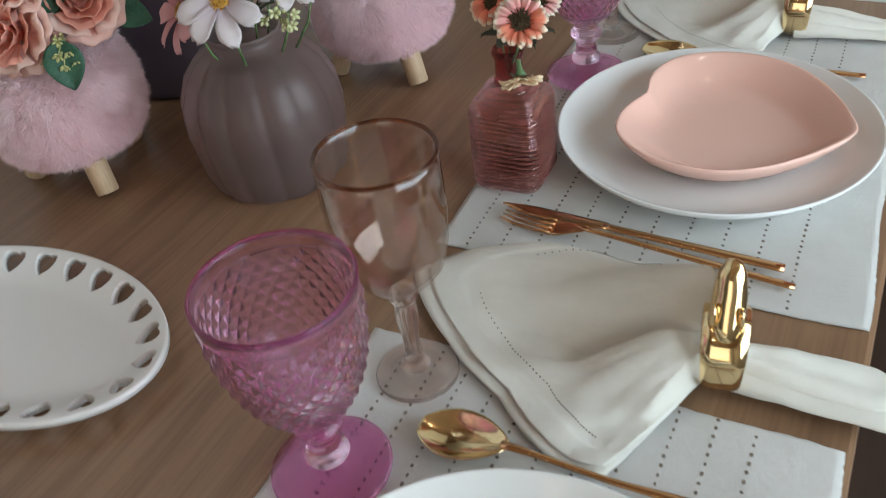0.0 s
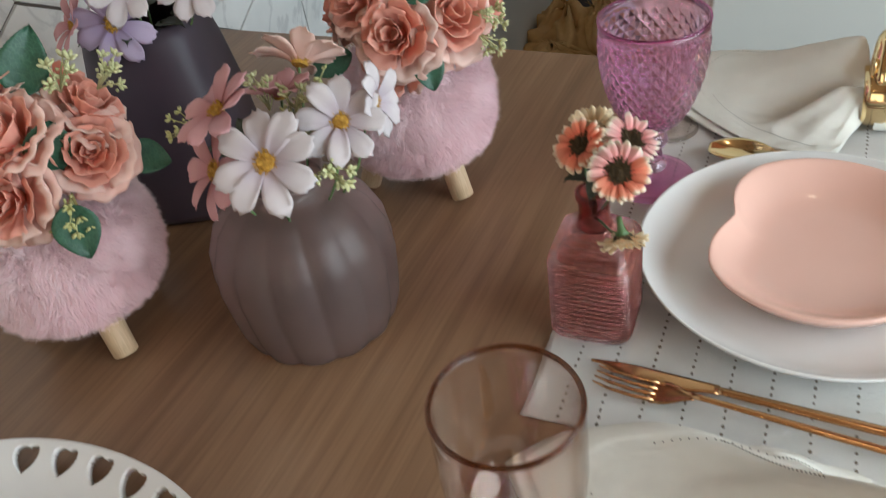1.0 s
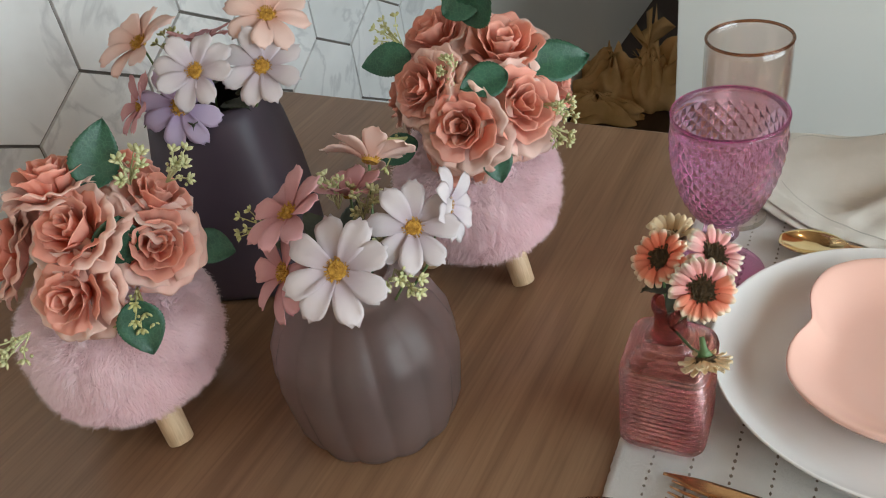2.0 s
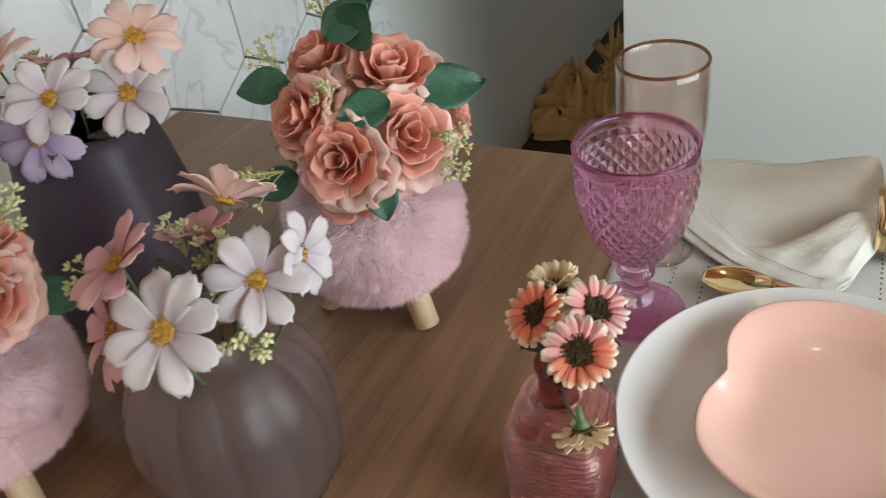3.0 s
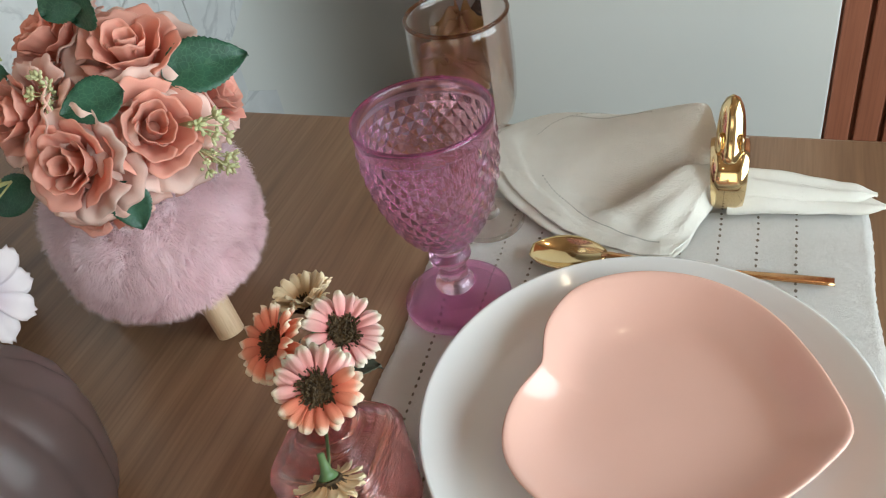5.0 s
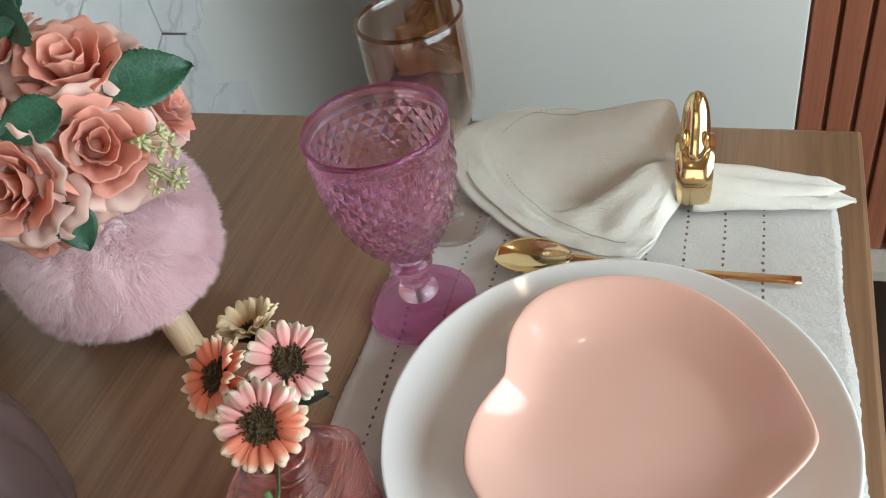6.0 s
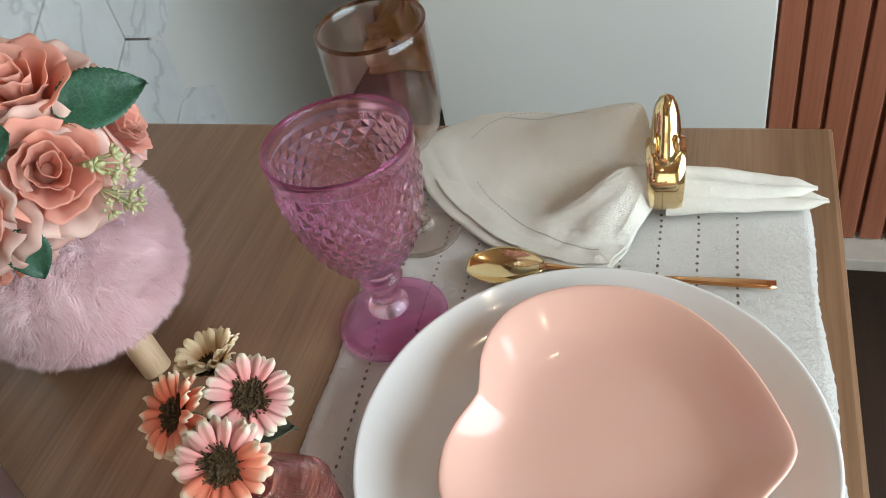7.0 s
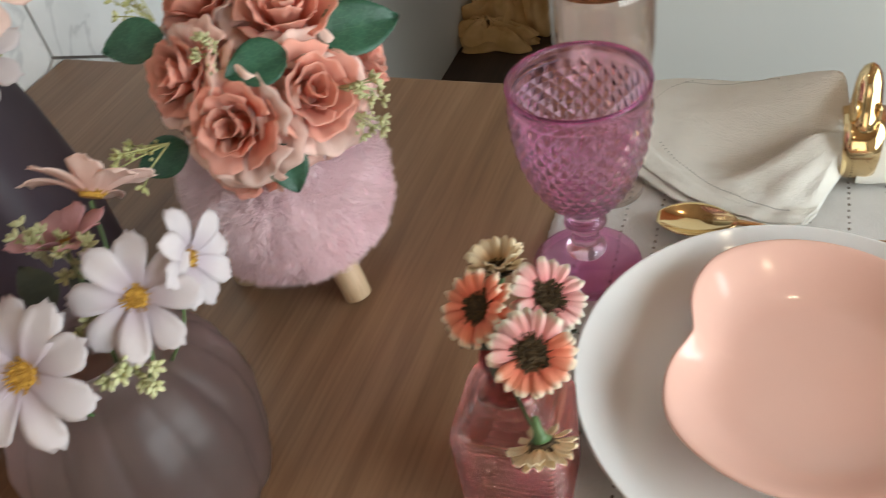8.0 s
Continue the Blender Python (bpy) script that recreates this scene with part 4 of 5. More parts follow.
def stamen_mesh(name, r, n, mt, seed, tall):
    rnd = random.Random(seed)
    bm = lathe([(0, 0.0), (r * 0.9, 0.0), (r, tall * 0.35), (r * 0.75, tall * 0.7), (0, tall * 0.85)], 20)
    for _ in range(n):
        a, d = rnd.uniform(0, 6.283), r * math.sqrt(rnd.random())
        x, y = d * math.cos(a), d * math.sin(a)
        h = tall * (0.8 + 0.5 * rnd.random()) * (1 - 0.35 * (d / r) ** 2)
        tip = Vector((x * 1.35, y * 1.35, h))
        w = r * 0.055
        b = [bm.verts.new((x + w * math.cos(q), y + w * math.sin(q), tall * 0.3)) for q in (0, 2.1, 4.2)]
        t = [bm.verts.new(tip + Vector((w * 1.2 * math.cos(q), w * 1.2 * math.sin(q), 0))) for q in (0, 2.1, 4.2)]
        for i in range(3):
            bm.faces.new((b[i], b[(i + 1) % 3], t[(i + 1) % 3], t[i]))
        bm.faces.new(t)
    return mesh_of(name, bm, mt, False)


COSMOS_EYE = stamen_mesh("stamens", 0.0070, 90, M_YELLOW, 3, 0.006)
DAISY_EYE = stamen_mesh("daisy_heart", 0.0092, 320, M_BROWN, 4, 0.0055)


def facing(p, d, spin=0):
    """A pose at p whose z axis points along d."""
    return Matrix.Translation(p) @ Vector(d).to_track_quat("Z", "Y").to_matrix().to_4x4() @ pose(0, 0, 0, 0, 0, spin)


def add_cosmos(parent, p, d, tone, size, seed, label, open_=8):
    rnd = random.Random(seed)
    hub = new("cosmos_flower", COSMOS_EYE)
    hub.parent = parent
    hub.matrix_local = facing(p, d, rnd.uniform(0, 360)) @ Matrix.Diagonal((size, size, size, 1))
    tagged(hub, label)
    for k in range(8):
        a = 45 * k + rnd.uniform(-6, 6)
        pm = pose(0, 0, 0.0008 * (k % 2), 0, 0, a) @ pose(0.003, 0, 0, rnd.uniform(-8, 8), -open_ + rnd.uniform(-10, 8), 0)
        part("petal", COSMOS_MESH[tone][rnd.randrange(3)], None, hub, m=pm)
    return hub


DAISY_MESH = {}
for nm, mt in (("pink", M_DAISY_PINK), ("coral", M_DAISY_CORAL), ("cream", M_DAISY_CREAM)):
    DAISY_MESH[nm] = [mesh_of("petal", petal_flat(0.0190, 0.0036, 0.0003, d, 25 + i), mt) for i, d in enumerate((0.002, 0.004))]


def add_daisy(parent, p, d, tones, size, seed, label, lift=10, rows=2):
    rnd = random.Random(seed)
    hub = new("daisy_flower", DAISY_EYE)
    hub.parent = parent
    hub.matrix_local = facing(p, d, rnd.uniform(0, 360)) @ Matrix.Diagonal((size, size, size, 1))
    tagged(hub, label)
    for row in range(rows):
        for k in range(14):
            a = 360 / 14 * (k + 0.5 * row) + rnd.uniform(-6, 6)
            pm = pose(0, 0, 0.0012 * row, 0, 0, a) @ pose(0.0055, 0, 0, rnd.uniform(-14, 14), -lift - 14 * row + rnd.uniform(-9, 9), 0)
            tone = tones[0] if a % 360 < 190 else tones[1]
            part("petal", DAISY_MESH[tone][rnd.randrange(2)], None, hub, m=pm)
    return hub


def leaf_shape(L, W, bend, seed, teeth=0.0):
    def at(u, v):
        s = (v - 0.5) * 2
        w = W * math.sin(math.pi * u ** 0.8) ** 0.8 * (1 + teeth * (0.5 - abs((u * 17) % 1 - 0.5)))
        rib = 0.0010 * abs(math.sin((u * 7 - abs(s) * 1.6) * math.pi))
        return (L * u, w * s, -bend * u * u + 0.20 * W * abs(s) + rib)
    return sheet(at, 34, 8, thick=0.0004)


LEAF_MESH = [mesh_of("leaf", leaf_shape(0.052, 0.0175, 0.012, 1, 0.12), M_LEAF), mesh_of("leaf", leaf_shape(0.044, 0.0165, 0.002, 2, 0.12), M_LEAF)]
DULL_MESH = mesh_of("leaf", leaf_shape(0.030, 0.0095, 0.006, 3), M_DULLLEAF)


def add_leaf(parent, p, d, up, kind=0, size=1.0):
    x = Vector(d).normalized()
    z = (Vector(up) - Vector(up).dot(x) * x).normalized()
    y = z.cross(x)
    m = Matrix((x, y, z)).transposed().to_4x4()
    m.translation = p
    return part("leaf", DULL_MESH if kind == 2 else LEAF_MESH[kind], None, parent, m=m @ Matrix.Diagonal((size, size, size, 1)))


def sprig_mesh(name, seed, mt, spread=0.030):
    """A thin branching stem with small five-lobed buds at its ends."""
    rnd = random.Random(seed)
    bm = bmesh.new()
    for k in range(6):
        a, tilt = rnd.uniform(0, 6.28), rnd.uniform(0.15, 0.8)
        d = Vector((math.cos(a) * math.sin(tilt), math.sin(a) * math.sin(tilt), math.cos(tilt)))
        L = spread * rnd.uniform(0.7, 1.15)
        mid = d * L * 0.5 + Vector((0, 0, 0.003))
        tube([(0, 0, 0), mid, d * L], [0.0007, 0.0006, 0.0005], 5, bm)
        for j in range(5):
            q = j * 1.2566 + a
            side = d.cross(Vector((0.3, 0.5, 0.8))).normalized()
            o = side * math.cos(q) + d.cross(side) * math.sin(q)
            c = d * L + o * 0.0026 + d * 0.0012
            bmesh.ops.create_icosphere(bm, subdivisions=1, radius=1, matrix=Matrix.Translation(c) @ (o + d * 0.9).to_track_quat("Z", "Y").to_matrix().to_4x4() @ Matrix.Diagonal((0.0017, 0.0011, 0.0030, 1)))
        for j in range(3):
            c = d * L * (0.45 + 0.16 * j) + Vector((rnd.uniform(-1, 1), rnd.uniform(-1, 1), rnd.uniform(-1, 1))) * 0.003
            bmesh.ops.create_icosphere(bm, subdivisions=1, radius=0.0014, matrix=Matrix.Translation(c))
    return mesh_of(name, bm, mt)


SPRIGS = [sprig_mesh("sprig", 3, M_SPRIG), sprig_mesh("sprig", 7, M_PALEBUD, 0.024)]


def add_sprig(parent, p, d, kind, size=1.0, spin=0):
    return part("sprig", SPRIGS[kind], None, parent, m=facing(p, d, spin) @ Matrix.Diagonal((size, size, size, 1)))


# ---- fluffy planters with roses ----
def fur_body_profile(z):
    """Radius of the pad at a height above the table."""
    k = (z - 0.038) / 0.117
    return 0.0722 * (max(0.0, 1 - abs(2 * k - 0.92) ** 3.2)) ** 0.42 if 0 <= k <= 1 else 0.0


def fur_mesh(seed):
    rng = np.random.default_rng(seed)
    n = 84000
    z = 0.0385 + 0.108 * rng.random(n) ** 0.97
    a = rng.random(n) * 2 * np.pi
    r = np.array([fur_body_profile(v) for v in z])
    r2 = np.array([fur_body_profile(v + 0.002) for v in z])
    slope = (r2 - r) / 0.002
    base = np.c_[r * np.cos(a), r * np.sin(a), z]
    out = np.c_[np.cos(a), np.sin(a), -np.clip(slope, -3, 3)]
    out /= np.linalg.norm(out, axis=1)[:, None]
    tang = np.c_[-np.sin(a), np.cos(a), 0 * a]
    # tufts lean together: directions drift slowly over the surface
    swirl = np.array([noise.noise(Vector((p[0] * 38, p[1] * 38, p[2] * 38 + seed))) for p in base])
    sw2 = np.array([noise.noise(Vector((p[0] * 38 + 9, p[1] * 38, p[2] * 38 - seed))) for p in base])
    d = out * 0.75 + tang * (0.7 * swirl)[:, None] + np.array([0, 0, -0.30]) + np.array([0, 0, 1.0]) * (0.7 * sw2)[:, None] + rng.normal(0, 0.30, (n, 3))
    d /= np.linalg.norm(d, axis=1)[:, None]
    L = 0.0108 * (0.65 + 0.7 * rng.random(n))
    side = np.cross(d, out + rng.normal(0, 0.35, (n, 3)))
    side /= np.linalg.norm(side, axis=1)[:, None]
    w = 0.00033
    # strands gather into tufts
    pick = rng.choice(n, 1500, replace=False)
    near = np.concatenate([np.argmin(((base[k:k + 4000, None, :] - base[pick][None]) ** 2).sum(2), 1) for k in range(0, n, 4000)])
    heart = base[pick][near] + d[pick][near] * (L * 1.05)[:, None]
    mid = base + d * (L * 0.5)[:, None]
    tip = mid + (d * 0.8 + np.array([0, 0, -0.25]) + rng.normal(0, 0.18, (n, 3))) * (L * 0.5)[:, None]
    tip = tip * 0.5 + heart * 0.5
    verts = np.stack([base - side * w, base + side * w, mid + side * w, mid - side * w, tip], 1).reshape(-1, 3)
    i = np.arange(n) * 5
    faces = [f for k in i for f in ((k, k + 1, k + 2, k + 3), (k + 3, k + 2, k + 4))]
    me = bpy.data.meshes.new("fur")
    me.from_pydata(verts.tolist(), [], faces)
    me.materials.append(M_FUR)
    me.shade_smooth()
    return me


FUR = fur_mesh(4)


def planter(x, y, turn, roses, leaves, sprigs, seed, label):
    th = thing("fluffy_planter", pose(x, y, T), label, "flower pot", "fluffy planters with roses")
    prof = [(0, 0.0385)] + [(fur_body_profile(z), z) for z in np.linspace(0.0395, 0.1525, 32)] + [(0, 0.1535)]
    part("pad", lathe(prof, 48), M_FUR, th, "pink padded pot")
    part("fur", FUR, None, th, "long pale pink faux fur", m=pose(0, 0, 0, 0, 0, turn))
    for k in range(3):
        a = radians(turn + 120 * k)
        top, bot = Vector((0.040 * math.cos(a), 0.040 * math.sin(a), 0.054)), Vector((0.062 * math.cos(a), 0.062 * math.sin(a), 0.0))
        lb = lathe([(0, 0), (0.0105, 0), (0.0112, 0.0012), (0.0115, 0.02), (0.0118, 0.056), (0, 0.056)], 20)
        part("leg", lb, M_LEG, th, "short pale turned wooden leg", m=facing(bot + Vector((0, 0, 0.0035)), top - bot))
    for k, (p, d, s) in enumerate(roses):
        add_rose(th, facing(Vector(p) - Vector(d).normalized() * 0.024 * s, d, 40 * k), s, seed + k)
    for p, d, up, kind, s in leaves:
        add_leaf(th, p, d, up, kind, s)
    for k, (p, d, kind, s) in enumerate(sprigs):
        add_sprig(th, p, d, kind, s, 50 * k)
    return th


planter(-0.133, 0.726, -30,
        [((0.034, -0.079, 0.202), (0.15, -0.80, 0.50), 1.12), ((0.074, -0.034, 0.203), (0.72, -0.45, 0.50), 1.28), ((0.042, 0.005, 0.243), (0.30, -0.25, 0.9), 1.32),
         ((-0.014, -0.062, 0.226), (-0.35, -0.75, 0.55), 1.05), ((-0.032, 0.006, 0.250), (-0.3, -0.3, 0.85), 1.1), ((0.082, 0.035, 0.190), (0.9, 0.3, 0.3), 0.9),
         ((-0.060, -0.020, 0.195), (-0.9, -0.3, 0.35), 1.0), ((0.022, -0.074, 0.160), (0.1, -0.9, -0.1), 1.0), ((-0.01, 0.06, 0.215), (-0.1, 0.8, 0.6), 1.0)],
        [((0.052, -0.060, 0.178), (0.25, -0.25, -0.92), (0.6, -0.75, 0.1), 1, 0.80), ((0.064, 0.000, 0.218), (0.75, 0.65, 0.05), (0.25, -0.65, 0.7), 0, 1.10), ((0.058, -0.030, 0.226), (-0.75, -0.65, -0.05), (0.3, -0.6, 0.75), 1, 0.95),
         ((-0.032, -0.030, 0.236), (-0.85, -0.5, 0.0), (0.1, -0.75, 0.6), 0, 0.85), ((0.005, 0.010, 0.255), (0.62, -0.25, 0.72), (0.3, -0.8, 0.5), 1, 1.15), ((-0.020, -0.062, 0.170), (-0.75, -0.55, -0.15), (0, -0.8, 0.6), 0, 0.8), ((-0.01, 0.0, 0.262), (0.75, 0.25, 0.55), (0.2, -0.8, 0.5), 0, 0.9)],
        [((0.080, -0.020, 0.196), (0.85, 0.3, -0.1), 1, 1.15), ((0.085, -0.020, 0.178), (0.8, 0.2, -0.65), 1, 1.05), ((-0.018, -0.080, 0.186), (-0.75, -0.6, 0.0), 0, 1.1), ((0.012, -0.040, 0.225), (0.0, -0.6, 0.7), 1, 0.9), ((-0.02, 0.02, 0.262), (-0.1, 0.1, 1), 0, 0.9), ((-0.045, -0.02, 0.24), (-0.7, -0.1, 0.6), 0, 0.9)],
        100, "pale pink fluffy planter with peach roses beside a goblet")
planter(-0.335, 0.442, -30,
        [((0.081, 0.005, 0.195), (0.75, -0.45, 0.50), 1.04), ((0.049, -0.062, 0.188), (0.25, -0.85, 0.45), 1.02), ((0.038, -0.030, 0.230), (0.1, -0.5, 0.85), 1.08), ((-0.058, -0.040, 0.190), (-0.6, -0.6, 0.5), 1.1),
         ((0.065, 0.038, 0.220), (0.5, 0.35, 0.8), 0.98), ((-0.002, 0.001, 0.252), (-0.1, 0.2, 1), 1.02), ((-0.065, 0.020, 0.195), (-0.8, 0.3, 0.5), 1.0), ((0.010, 0.072, 0.215), (0.2, 0.8, 0.5), 0.95)],
        [((0.080, -0.033, 0.172), (0.30, -0.25, -0.92), (0.7, -0.7, 0.15), 1, 1.0), ((0.061, -0.002, 0.222), (-0.05, -0.5, -0.85), (0.85, -0.5, 0.2), 0, 0.95), ((0.024, 0.010, 0.232), (0.25, 0.45, 0.85), (0.7, -0.7, 0.1), 0, 1.0), ((0.065, 0.045, 0.165), (0.75, 0.45, -0.45), (0.4, -0.6, 0.7), 1, 0.85),
         ((-0.030, -0.080, 0.155), (-0.6, -0.7, -0.3), (0.1, -0.7, 0.7), 0, 0.9)],
        [((0.074, -0.021, 0.172), (0.5, -0.6, -0.3), 0, 1.0), ((0.049, 0.026, 0.228), (0.3, 0.0, 0.9), 1, 1.2), ((0.071, 0.041, 0.225), (0.6, 0.3, 0.7), 1, 1.1), ((0.028, -0.084, 0.170), (-0.3, -0.9, -0.2), 1, 1.1)],
        200, "pale pink fluffy planter with peach roses beside a ribbed vase")


# ---- vases of cosmos ----
def vase_ribbed(x, y, turn):
    th = thing("ribbed_vase", pose(x, y, T, 0, 0, turn), "frosted lilac grey ribbed glass vase with white cosmos", "vase")
    pro = [(0, 0.003), (0.056, 0.0), (0.065, 0.003), (0.0705, 0.020), (0.0735, 0.045), (0.0755, 0.068), (0.0725, 0.092), (0.0630, 0.114), (0.0500, 0.129), (0.0380, 0.137), (0.0330, 0.143), (0.0345, 0.150),
           (0.0325, 0.150), (0.031, 0.143), (0.036, 0.134), (0.048, 0.125), (0.060, 0.110), (0.069, 0.090), (0.072, 0.066), (0.070, 0.045), (0.066, 0.022), (0.059, 0.006), (0, 0.006)]
    fine = []
    for (r0, z0), (r1, z1) in zip(pro, pro[1:]):
        for k in range(3):
            fine.append((r0 + (r1 - r0) * k / 3, z0 + (z1 - z0) * k / 3))
    fine.append(pro[-1])

    def rib(a, i, r, z):
        s = abs(math.cos(6.5 * a + 0.8))
        return r * (1 + (0.052 * (s ** 0.7) - 0.034) * smoothstep(0.02, 0.05, r) * (1 - 0.7 * smoothstep(0.12, 0.15, z)))
    part("vase_body", lathe(fine, 180, rib), M_FROST, th, "frosted lobed glass body")
    return th


def stem_to(parent, p, base, r=0.0011):
    p, base = Vector(p), Vector(base)
    mid = (p + base) / 2 + Vector((p.x - base.x, p.y - base.y, 0)) * 0.15
    part("stem", tube([base, mid, p], r, 6), M_STEM, parent)


va = vase_ribbed(-0.1365, 0.508, 0)
for p, d, tone, s, lab, op in (
        ((0.043, -0.0575, 0.204), (0.30, -0.66, 0.66), "white", 0.98, "white cloth cosmos with a yellow heart", 2),
        ((0.0725, -0.006, 0.208), (0.45, -0.60, 0.62), "white", 0.84, "white cloth cosmos with a yellow heart", 14),
        ((0.084, 0.022, 0.210), (0.95, 0.05, 0.15), "white", 0.72, "half-turned white cloth cosmos", 22),
        ((-0.004, -0.056, 0.190), (-0.45, -0.62, 0.5), "dusty", 0.92, "dusty pink cloth cosmos", 8),
        ((-0.006, -0.034, 0.224), (-0.3, -0.35, 0.85), "dusty", 0.9, "dusty pink cloth cosmos", 10),
        ((0.008, 0.048, 0.218), (-0.1, 0.75, 0.65), "peach", 0.95, "pale peach cloth cosmos seen from behind", 24),
        ((0.005, 0.020, 0.205), (-0.1, 0.2, 1), "dusty", 0.75, "dusty pink cloth cosmos", 30)):
    add_cosmos(va, p, d, tone, s, int(p[0] * 1000) + 70, lab, op)
    stem_to(va, Vector(p) - Vector(d).normalized() * 0.002, (p[0] * 0.3, p[1] * 0.3, 0.10))
for p, d, k, s in (((0.020, 0.010, 0.195), (0.2, 0.0, 1), 1, 1.0), ((0.060, -0.020, 0.180), (0.7, -0.5, 0.2), 1, 1.1), ((0.0, 0.01, 0.20), (-0.1, 0.1, 1), 1, 1.0), ((0.045, -0.01, 0.190), (0.5, -0.4, 0.5), 1, 0.9), ((-0.03, -0.03, 0.205), (-0.9, -0.3, 0.2), 0, 0.8)):
    add_sprig(va, p, d, k, s, 33)
for k in range(7):
    a = 0.9 * k
    add_leaf(va, (0.020 * math.cos(a), 0.020 * math.sin(a), 0.165), (math.cos(a), math.sin(a), 0.75), (0, 0, 1), 2, 1.1)


def vase_tapered(x, y, turn):
    th = thing("purple_vase", pose(x, y, T, 0, 0, turn), "dark purple matt tapered vase with pale cosmos", "vase")
    pro = [(0, 0.003), (0.066, 0.0), (0.074, 0.003), (0.0775, 0.012), (0.0775, 0.06), (0.074, 0.11), (0.067, 0.160), (0.060, 0.192), (0.054, 0.202), (0.049, 0.204), (0.047, 0.198), (0.054, 0.185), (0.062, 0.155), (0.07, 0.10), (0.072, 0.02), (0.06, 0.008), (0, 0.008)]

    def square(a, i, r, z):
        return r * (abs(math.cos(a)) ** 3.4 + abs(math.sin(a)) ** 3.4) ** (-1 / 3.4) * 0.93 if r > 0.02 else r
    part("vase_body", lathe(pro, 96, square), M_PURPLE, th, "dark purple rounded-square body")
    return th


vc = vase_tapered(-0.372, 0.649, 25)
vc_inv = vc.matrix_world.inverted()
for p, d, tone, s, lab, op in (
        ((-0.292, 0.649, 0.998), (0.45, -0.60, 0.62), "white", 0.98, "pale pink cloth cosmos", 4),
        ((-0.330, 0.607, 1.010), (0.30, -0.65, 0.75), "white", 0.95, "white cloth cosmos", 12),
        ((-0.301, 0.683, 1.031), (0.45, -0.30, 0.80), "peach", 1.0, "peach cloth cosmos", 2),
        ((-0.409, 0.627, 1.021), (-0.1, -0.45, 0.85), "peach", 1.05, "peach cloth cosmos", 14),
        ((-0.355, 0.600, 0.978), (0.40, -0.75, 0.40), "lilac", 1.0, "lilac cloth cosmos hanging over the rim", 0),
        ((-0.363, 0.655, 1.012), (-0.1, 0.2, 1.0), "dusty", 0.85, "dusty pink cloth cosmos", 20),
        ((-0.392, 0.590, 0.980), (-0.3, -0.6, 0.5), "dusty", 0.8, "dusty pink cloth cosmos", 14)):
    lp, ld = vc_inv @ Vector(p), vc_inv.to_3x3() @ Vector(d)
    add_cosmos(vc, lp, ld, tone, s, int(-p[0] * 1000) + 11, lab, op)
    stem_to(vc, lp - ld.normalized() * 0.002, (lp.x * 0.3, lp.y * 0.3, 0.16))
for k in range(8):
    a = 0.8 * k
    add_leaf(vc, (0.030 * math.cos(a), 0.030 * math.sin(a), 0.198), (math.cos(a), math.sin(a), 0.35), (0, 0, 1), 2, 1.25)
for p, d, k in (((0.01, 0.0, 0.215), (0.1, 0, 1), 1), ((-0.02, 0.02, 0.225), (-0.2, 0.1, 1), 0), ((0.03, 0.02, 0.20), (0.7, 0.1, 0.6), 1)):
    add_sprig(vc, p, d, k, 1.1)


# ---- rose glass bottle with daisies ----
bt = thing("glass_bottle", pose(0.0955, 0.565, T + 0.0035, 0, 0, 3), "square rose-coloured ribbed glass bottle holding small daisies", "bottle")


def bottle_body():
    prof = [(0, 0.003), (0.026, 0.0), (0.0305, 0.0015), (0.0320, 0.005)]
    N = 168
    for i in range(N + 1):
        z = 0.006 + 0.072 * i / N
        prof.append((0.0310 + 0.0023 * math.sin(2 * math.pi * (z - 0.006) / 0.0048), z))
    for i in range(1, 73):
        u = i / 72
        prof.append((0.0310 - 0.0170 * u ** 1.5 + 0.0013 * math.sin(2 * math.pi * u * 5) * (1 - u ** 4), 0.078 + 0.020 * u))
    inner = [(0.0125, 0.097), (0.0175, 0.0925), (0.0265, 0.084), (0.0285, 0.078), (0.0287, 0.010), (0.024, 0.006), (0, 0.006)]

    def square(a, i, r, z):
        p = 6.0 - 4.0 * smoothstep(0.082, 0.098, z)
        k = (abs(math.cos(a)) ** p + abs(math.sin(a)) ** p) ** (-1 / p)
        # the pressed ribs sag and wander a little
        return r * k * 0.985
    bm = lathe(prof + inner, 96, square)
    for v in bm.verts:
        if 0.008 < v.co.z < 0.078:
            v.co.z += 0.0009 * math.sin(40 * v.co.x + 3) + 0.0006 * math.sin(55 * v.co.y)
    return bm


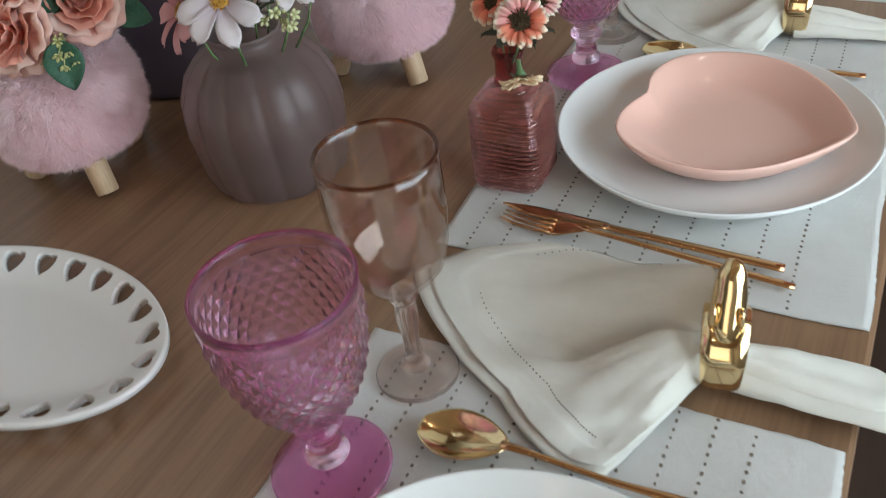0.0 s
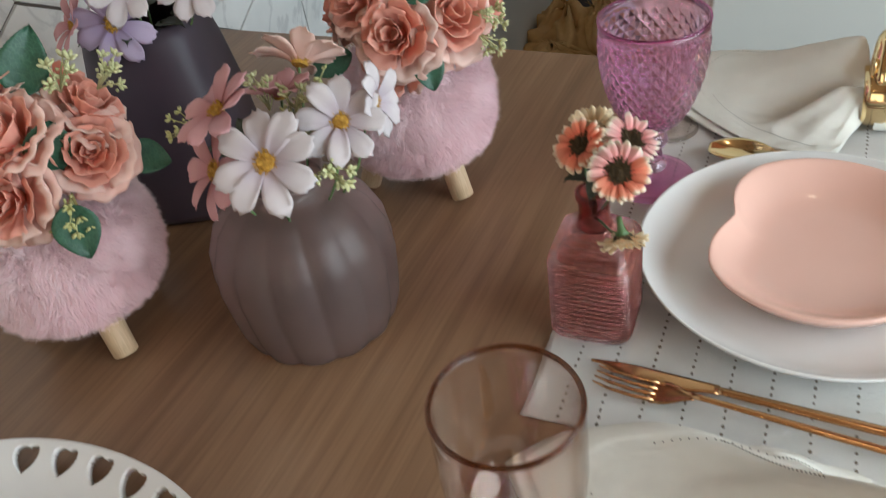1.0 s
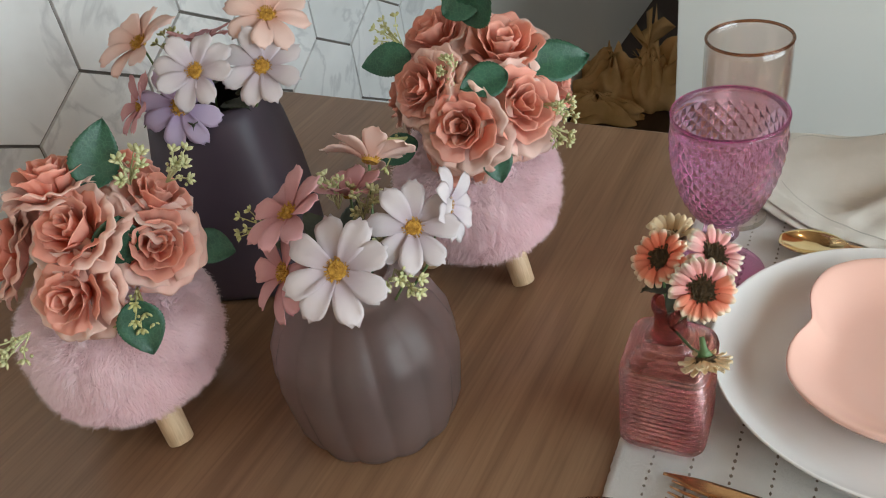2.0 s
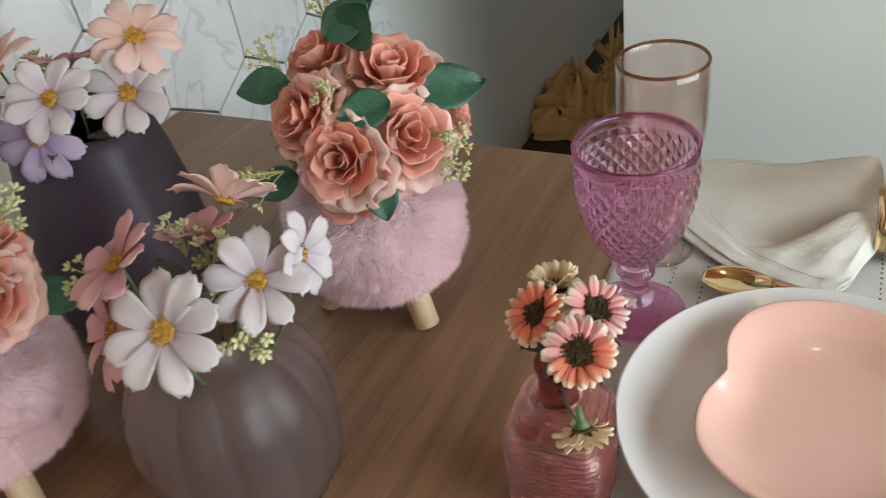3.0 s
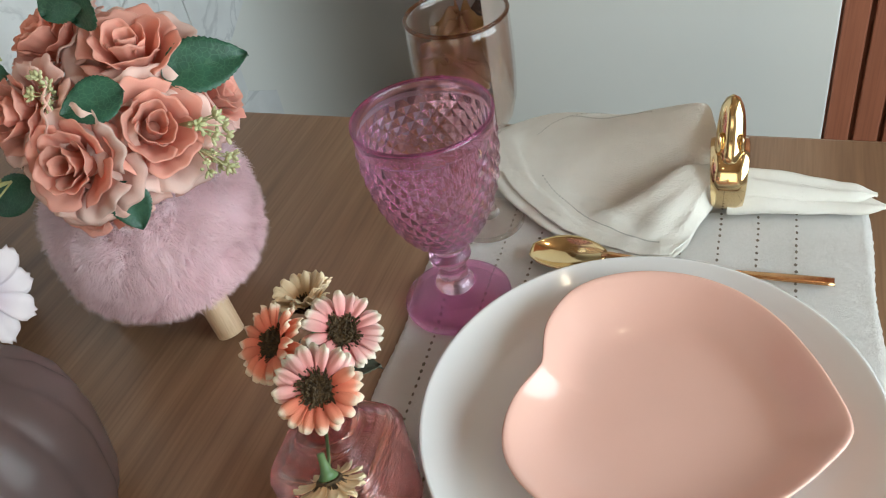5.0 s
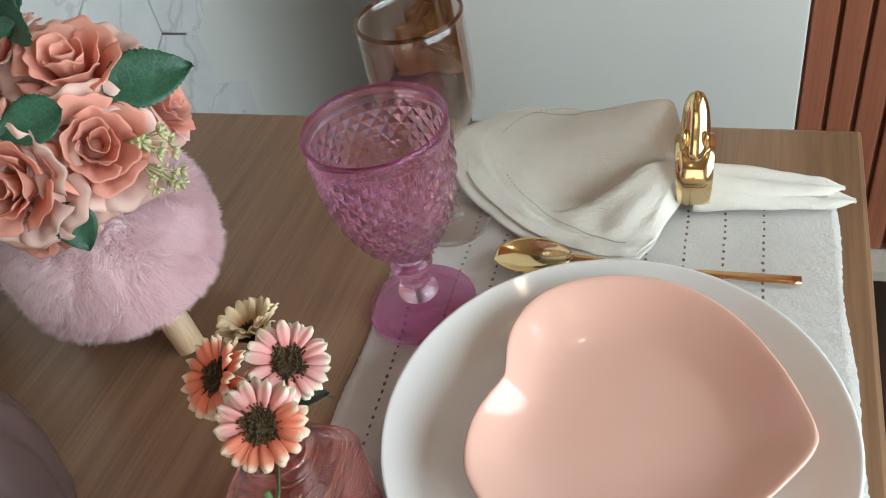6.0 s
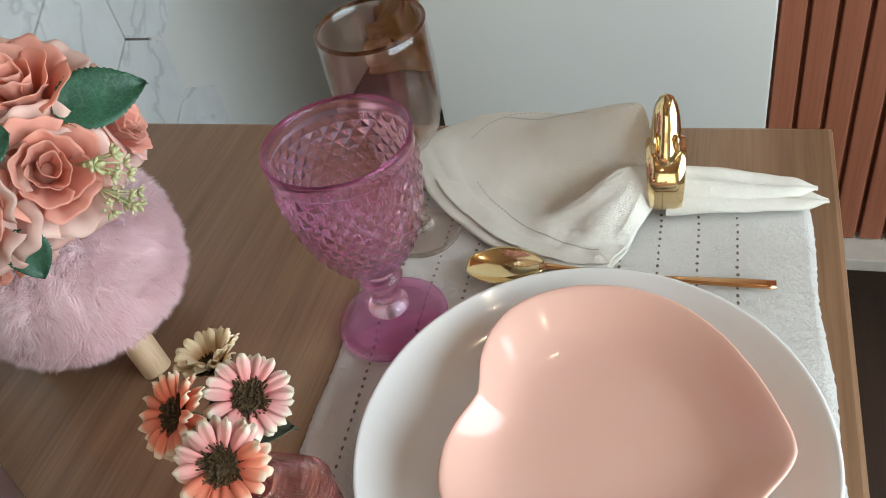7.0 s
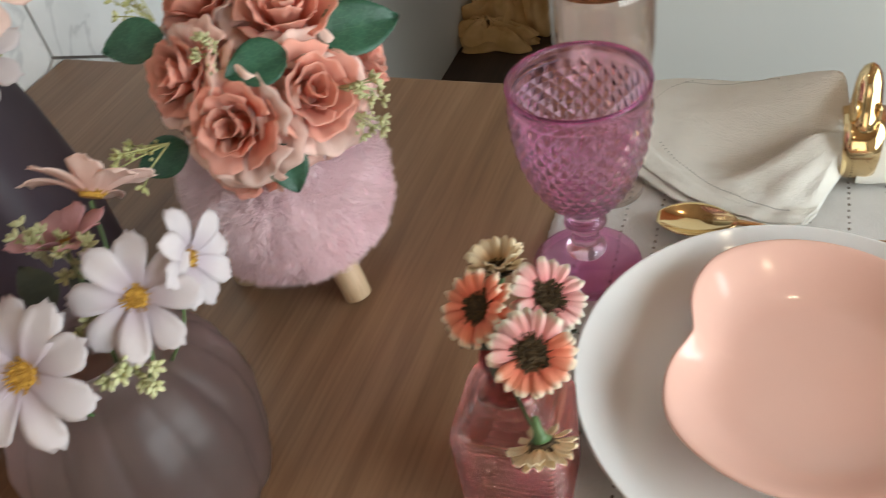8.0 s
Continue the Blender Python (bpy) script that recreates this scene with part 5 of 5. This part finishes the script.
part("bottle_body", bottle_body(), M_BOTTLE, bt, "square rose glass body with pressed horizontal ribs")
part("neck", lathe([(0.0140, 0.098), (0.0118, 0.103), (0.0115, 0.120), (0.0135, 0.1225), (0.0138, 0.127), (0.0120, 0.1285), (0.0100, 0.127), (0.0098, 0.103), (0.0125, 0.097)], 40, closed=True), M_NECK, bt, "darker rose glass neck with a lip")
CALYX = mesh_of("calyx", lathe([(0, -0.001), (0.0050, 0.0), (0.0030, 0.003), (0.0021, 0.006), (0.0017, 0.012), (0, 0.0125)], 14), M_STEM)
bt_inv = bt.matrix_world.inverted()
for p, d, tones, s, lab, lift, rows in (
        ((0.1208, 0.540, 0.928), (0.30, -0.62, 0.72), ("coral", "pink"), 1.05, "pink and coral cloth daisy with a brown heart", 6, 2),
        ((0.1197, 0.572, 0.932), (0.45, -0.25, 0.86), ("pink", "pink"), 1.02, "pale pink cloth daisy with a brown heart", 6, 2),
        ((0.0900, 0.558, 0.933), (-0.35, -0.50, 0.75), ("coral", "coral"), 1.0, "orange cloth daisy with a brown heart", 10, 2),
        ((0.0880, 0.593, 0.924), (-0.1, 0.15, 1), ("cream", "cream"), 1.0, "cream cloth daisy", 46, 2),
        ((0.1300, 0.5135, 0.897), (0.30, -0.40, -0.85), ("cream", "cream"), 0.85, "cream cloth daisy drooping over the shoulder", 20, 2)):
    lp, ld = bt_inv @ Vector(p), bt_inv.to_3x3() @ Vector(d)
    add_daisy(bt, lp, ld, tones, s * 0.85, int(p[0] * 1000), lab, lift, rows)
    stem_to(bt, lp - ld.normalized() * 0.001, (0, 0, 0.105), 0.0009)
    part("calyx", CALYX, None, bt, "dark green calyx", m=facing(lp - ld.normalized() * 0.0005, -ld))
for k in range(6):
    a = 1.05 * k + 2.4
    add_leaf(bt, (0.010 + 0.004 * math.cos(a), 0.004 * math.sin(a), 0.142), (math.cos(a), math.sin(a), 0.15), (0, 0, 1), 2, 0.85)


# ---- behind the table ----
heap = thing("cloth_bow", pose(-0.46, 2.50, 0), "large crumpled yellow tulle bow lying on the dark floor", "bow")


def crumple(cx, cy, rx, ry, h, seed):
    def at(u, v):
        a, e = 2 * math.pi * u, math.pi * 0.5 * v
        r = 1 + 0.40 * noise.noise(Vector((math.cos(a) * 2.2, math.sin(a) * 2.2, v * 3 + seed))) + 0.14 * math.sin(6 * a + 4 * v + seed)
        z = h * math.sin(e) * (1 + 0.5 * noise.noise(Vector((math.cos(a) * 3, math.sin(a) * 3, 5 + v * 4 + seed))))
        return (cx + rx * r * math.cos(e) * math.cos(a), cy + ry * r * math.cos(e) * math.sin(a), max(0.0, z))
    return sheet(at, 80, 22, thick=0.003)


part("loop", crumple(-0.10, -0.02, 0.13, 0.12, 0.14, 1), M_CLOTH, heap, "stiff gathered loop")
part("loop", crumple(0.13, 0.02, 0.15, 0.11, 0.17, 5), M_CLOTH, heap, "stiff gathered loop")
part("knot", crumple(0.02, -0.03, 0.06, 0.06, 0.16, 9), M_CLOTH, heap, "tight knot")
part("ribbon_end", crumple(-0.12, -0.14, 0.15, 0.06, 0.07, 12), M_CLOTH, heap, "trailing end")

# ---- wall tiles, last ----
S = 0.105
hb = bmesh.new()
inner_r, outer_r = S - 0.0019, S - 0.0026
lo = [hb.verts.new((0.0, inner_r * math.sin(math.pi / 3 * k), inner_r * math.cos(math.pi / 3 * k))) for k in range(6)]
hi = [hb.verts.new((0.0042, outer_r * math.sin(math.pi / 3 * k), outer_r * math.cos(math.pi / 3 * k))) for k in range(6)]
for k in range(6):
    hb.faces.new((lo[k], lo[(k + 1) % 6], hi[(k + 1) % 6], hi[k]))
hb.faces.new(hi)
TILE = mesh_of("hexagon_tile", hb, M_MARBLE, False)
for j in range(-5, 13):
    zc = 0.662 + 1.5 * S * j
    for i in range(-12, 10):
        yc = 1.005 + math.sqrt(3) * S * (i + 0.5 * (j % 2))
        if zc - S > -0.1 and zc + S < CEIL and -0.9 < yc < 1.60 and zc < 2.3:
            part("hexagon_tile", TILE, None, wall_tiled, m=Matrix.Translation((WALL - 0.004, yc, zc)))
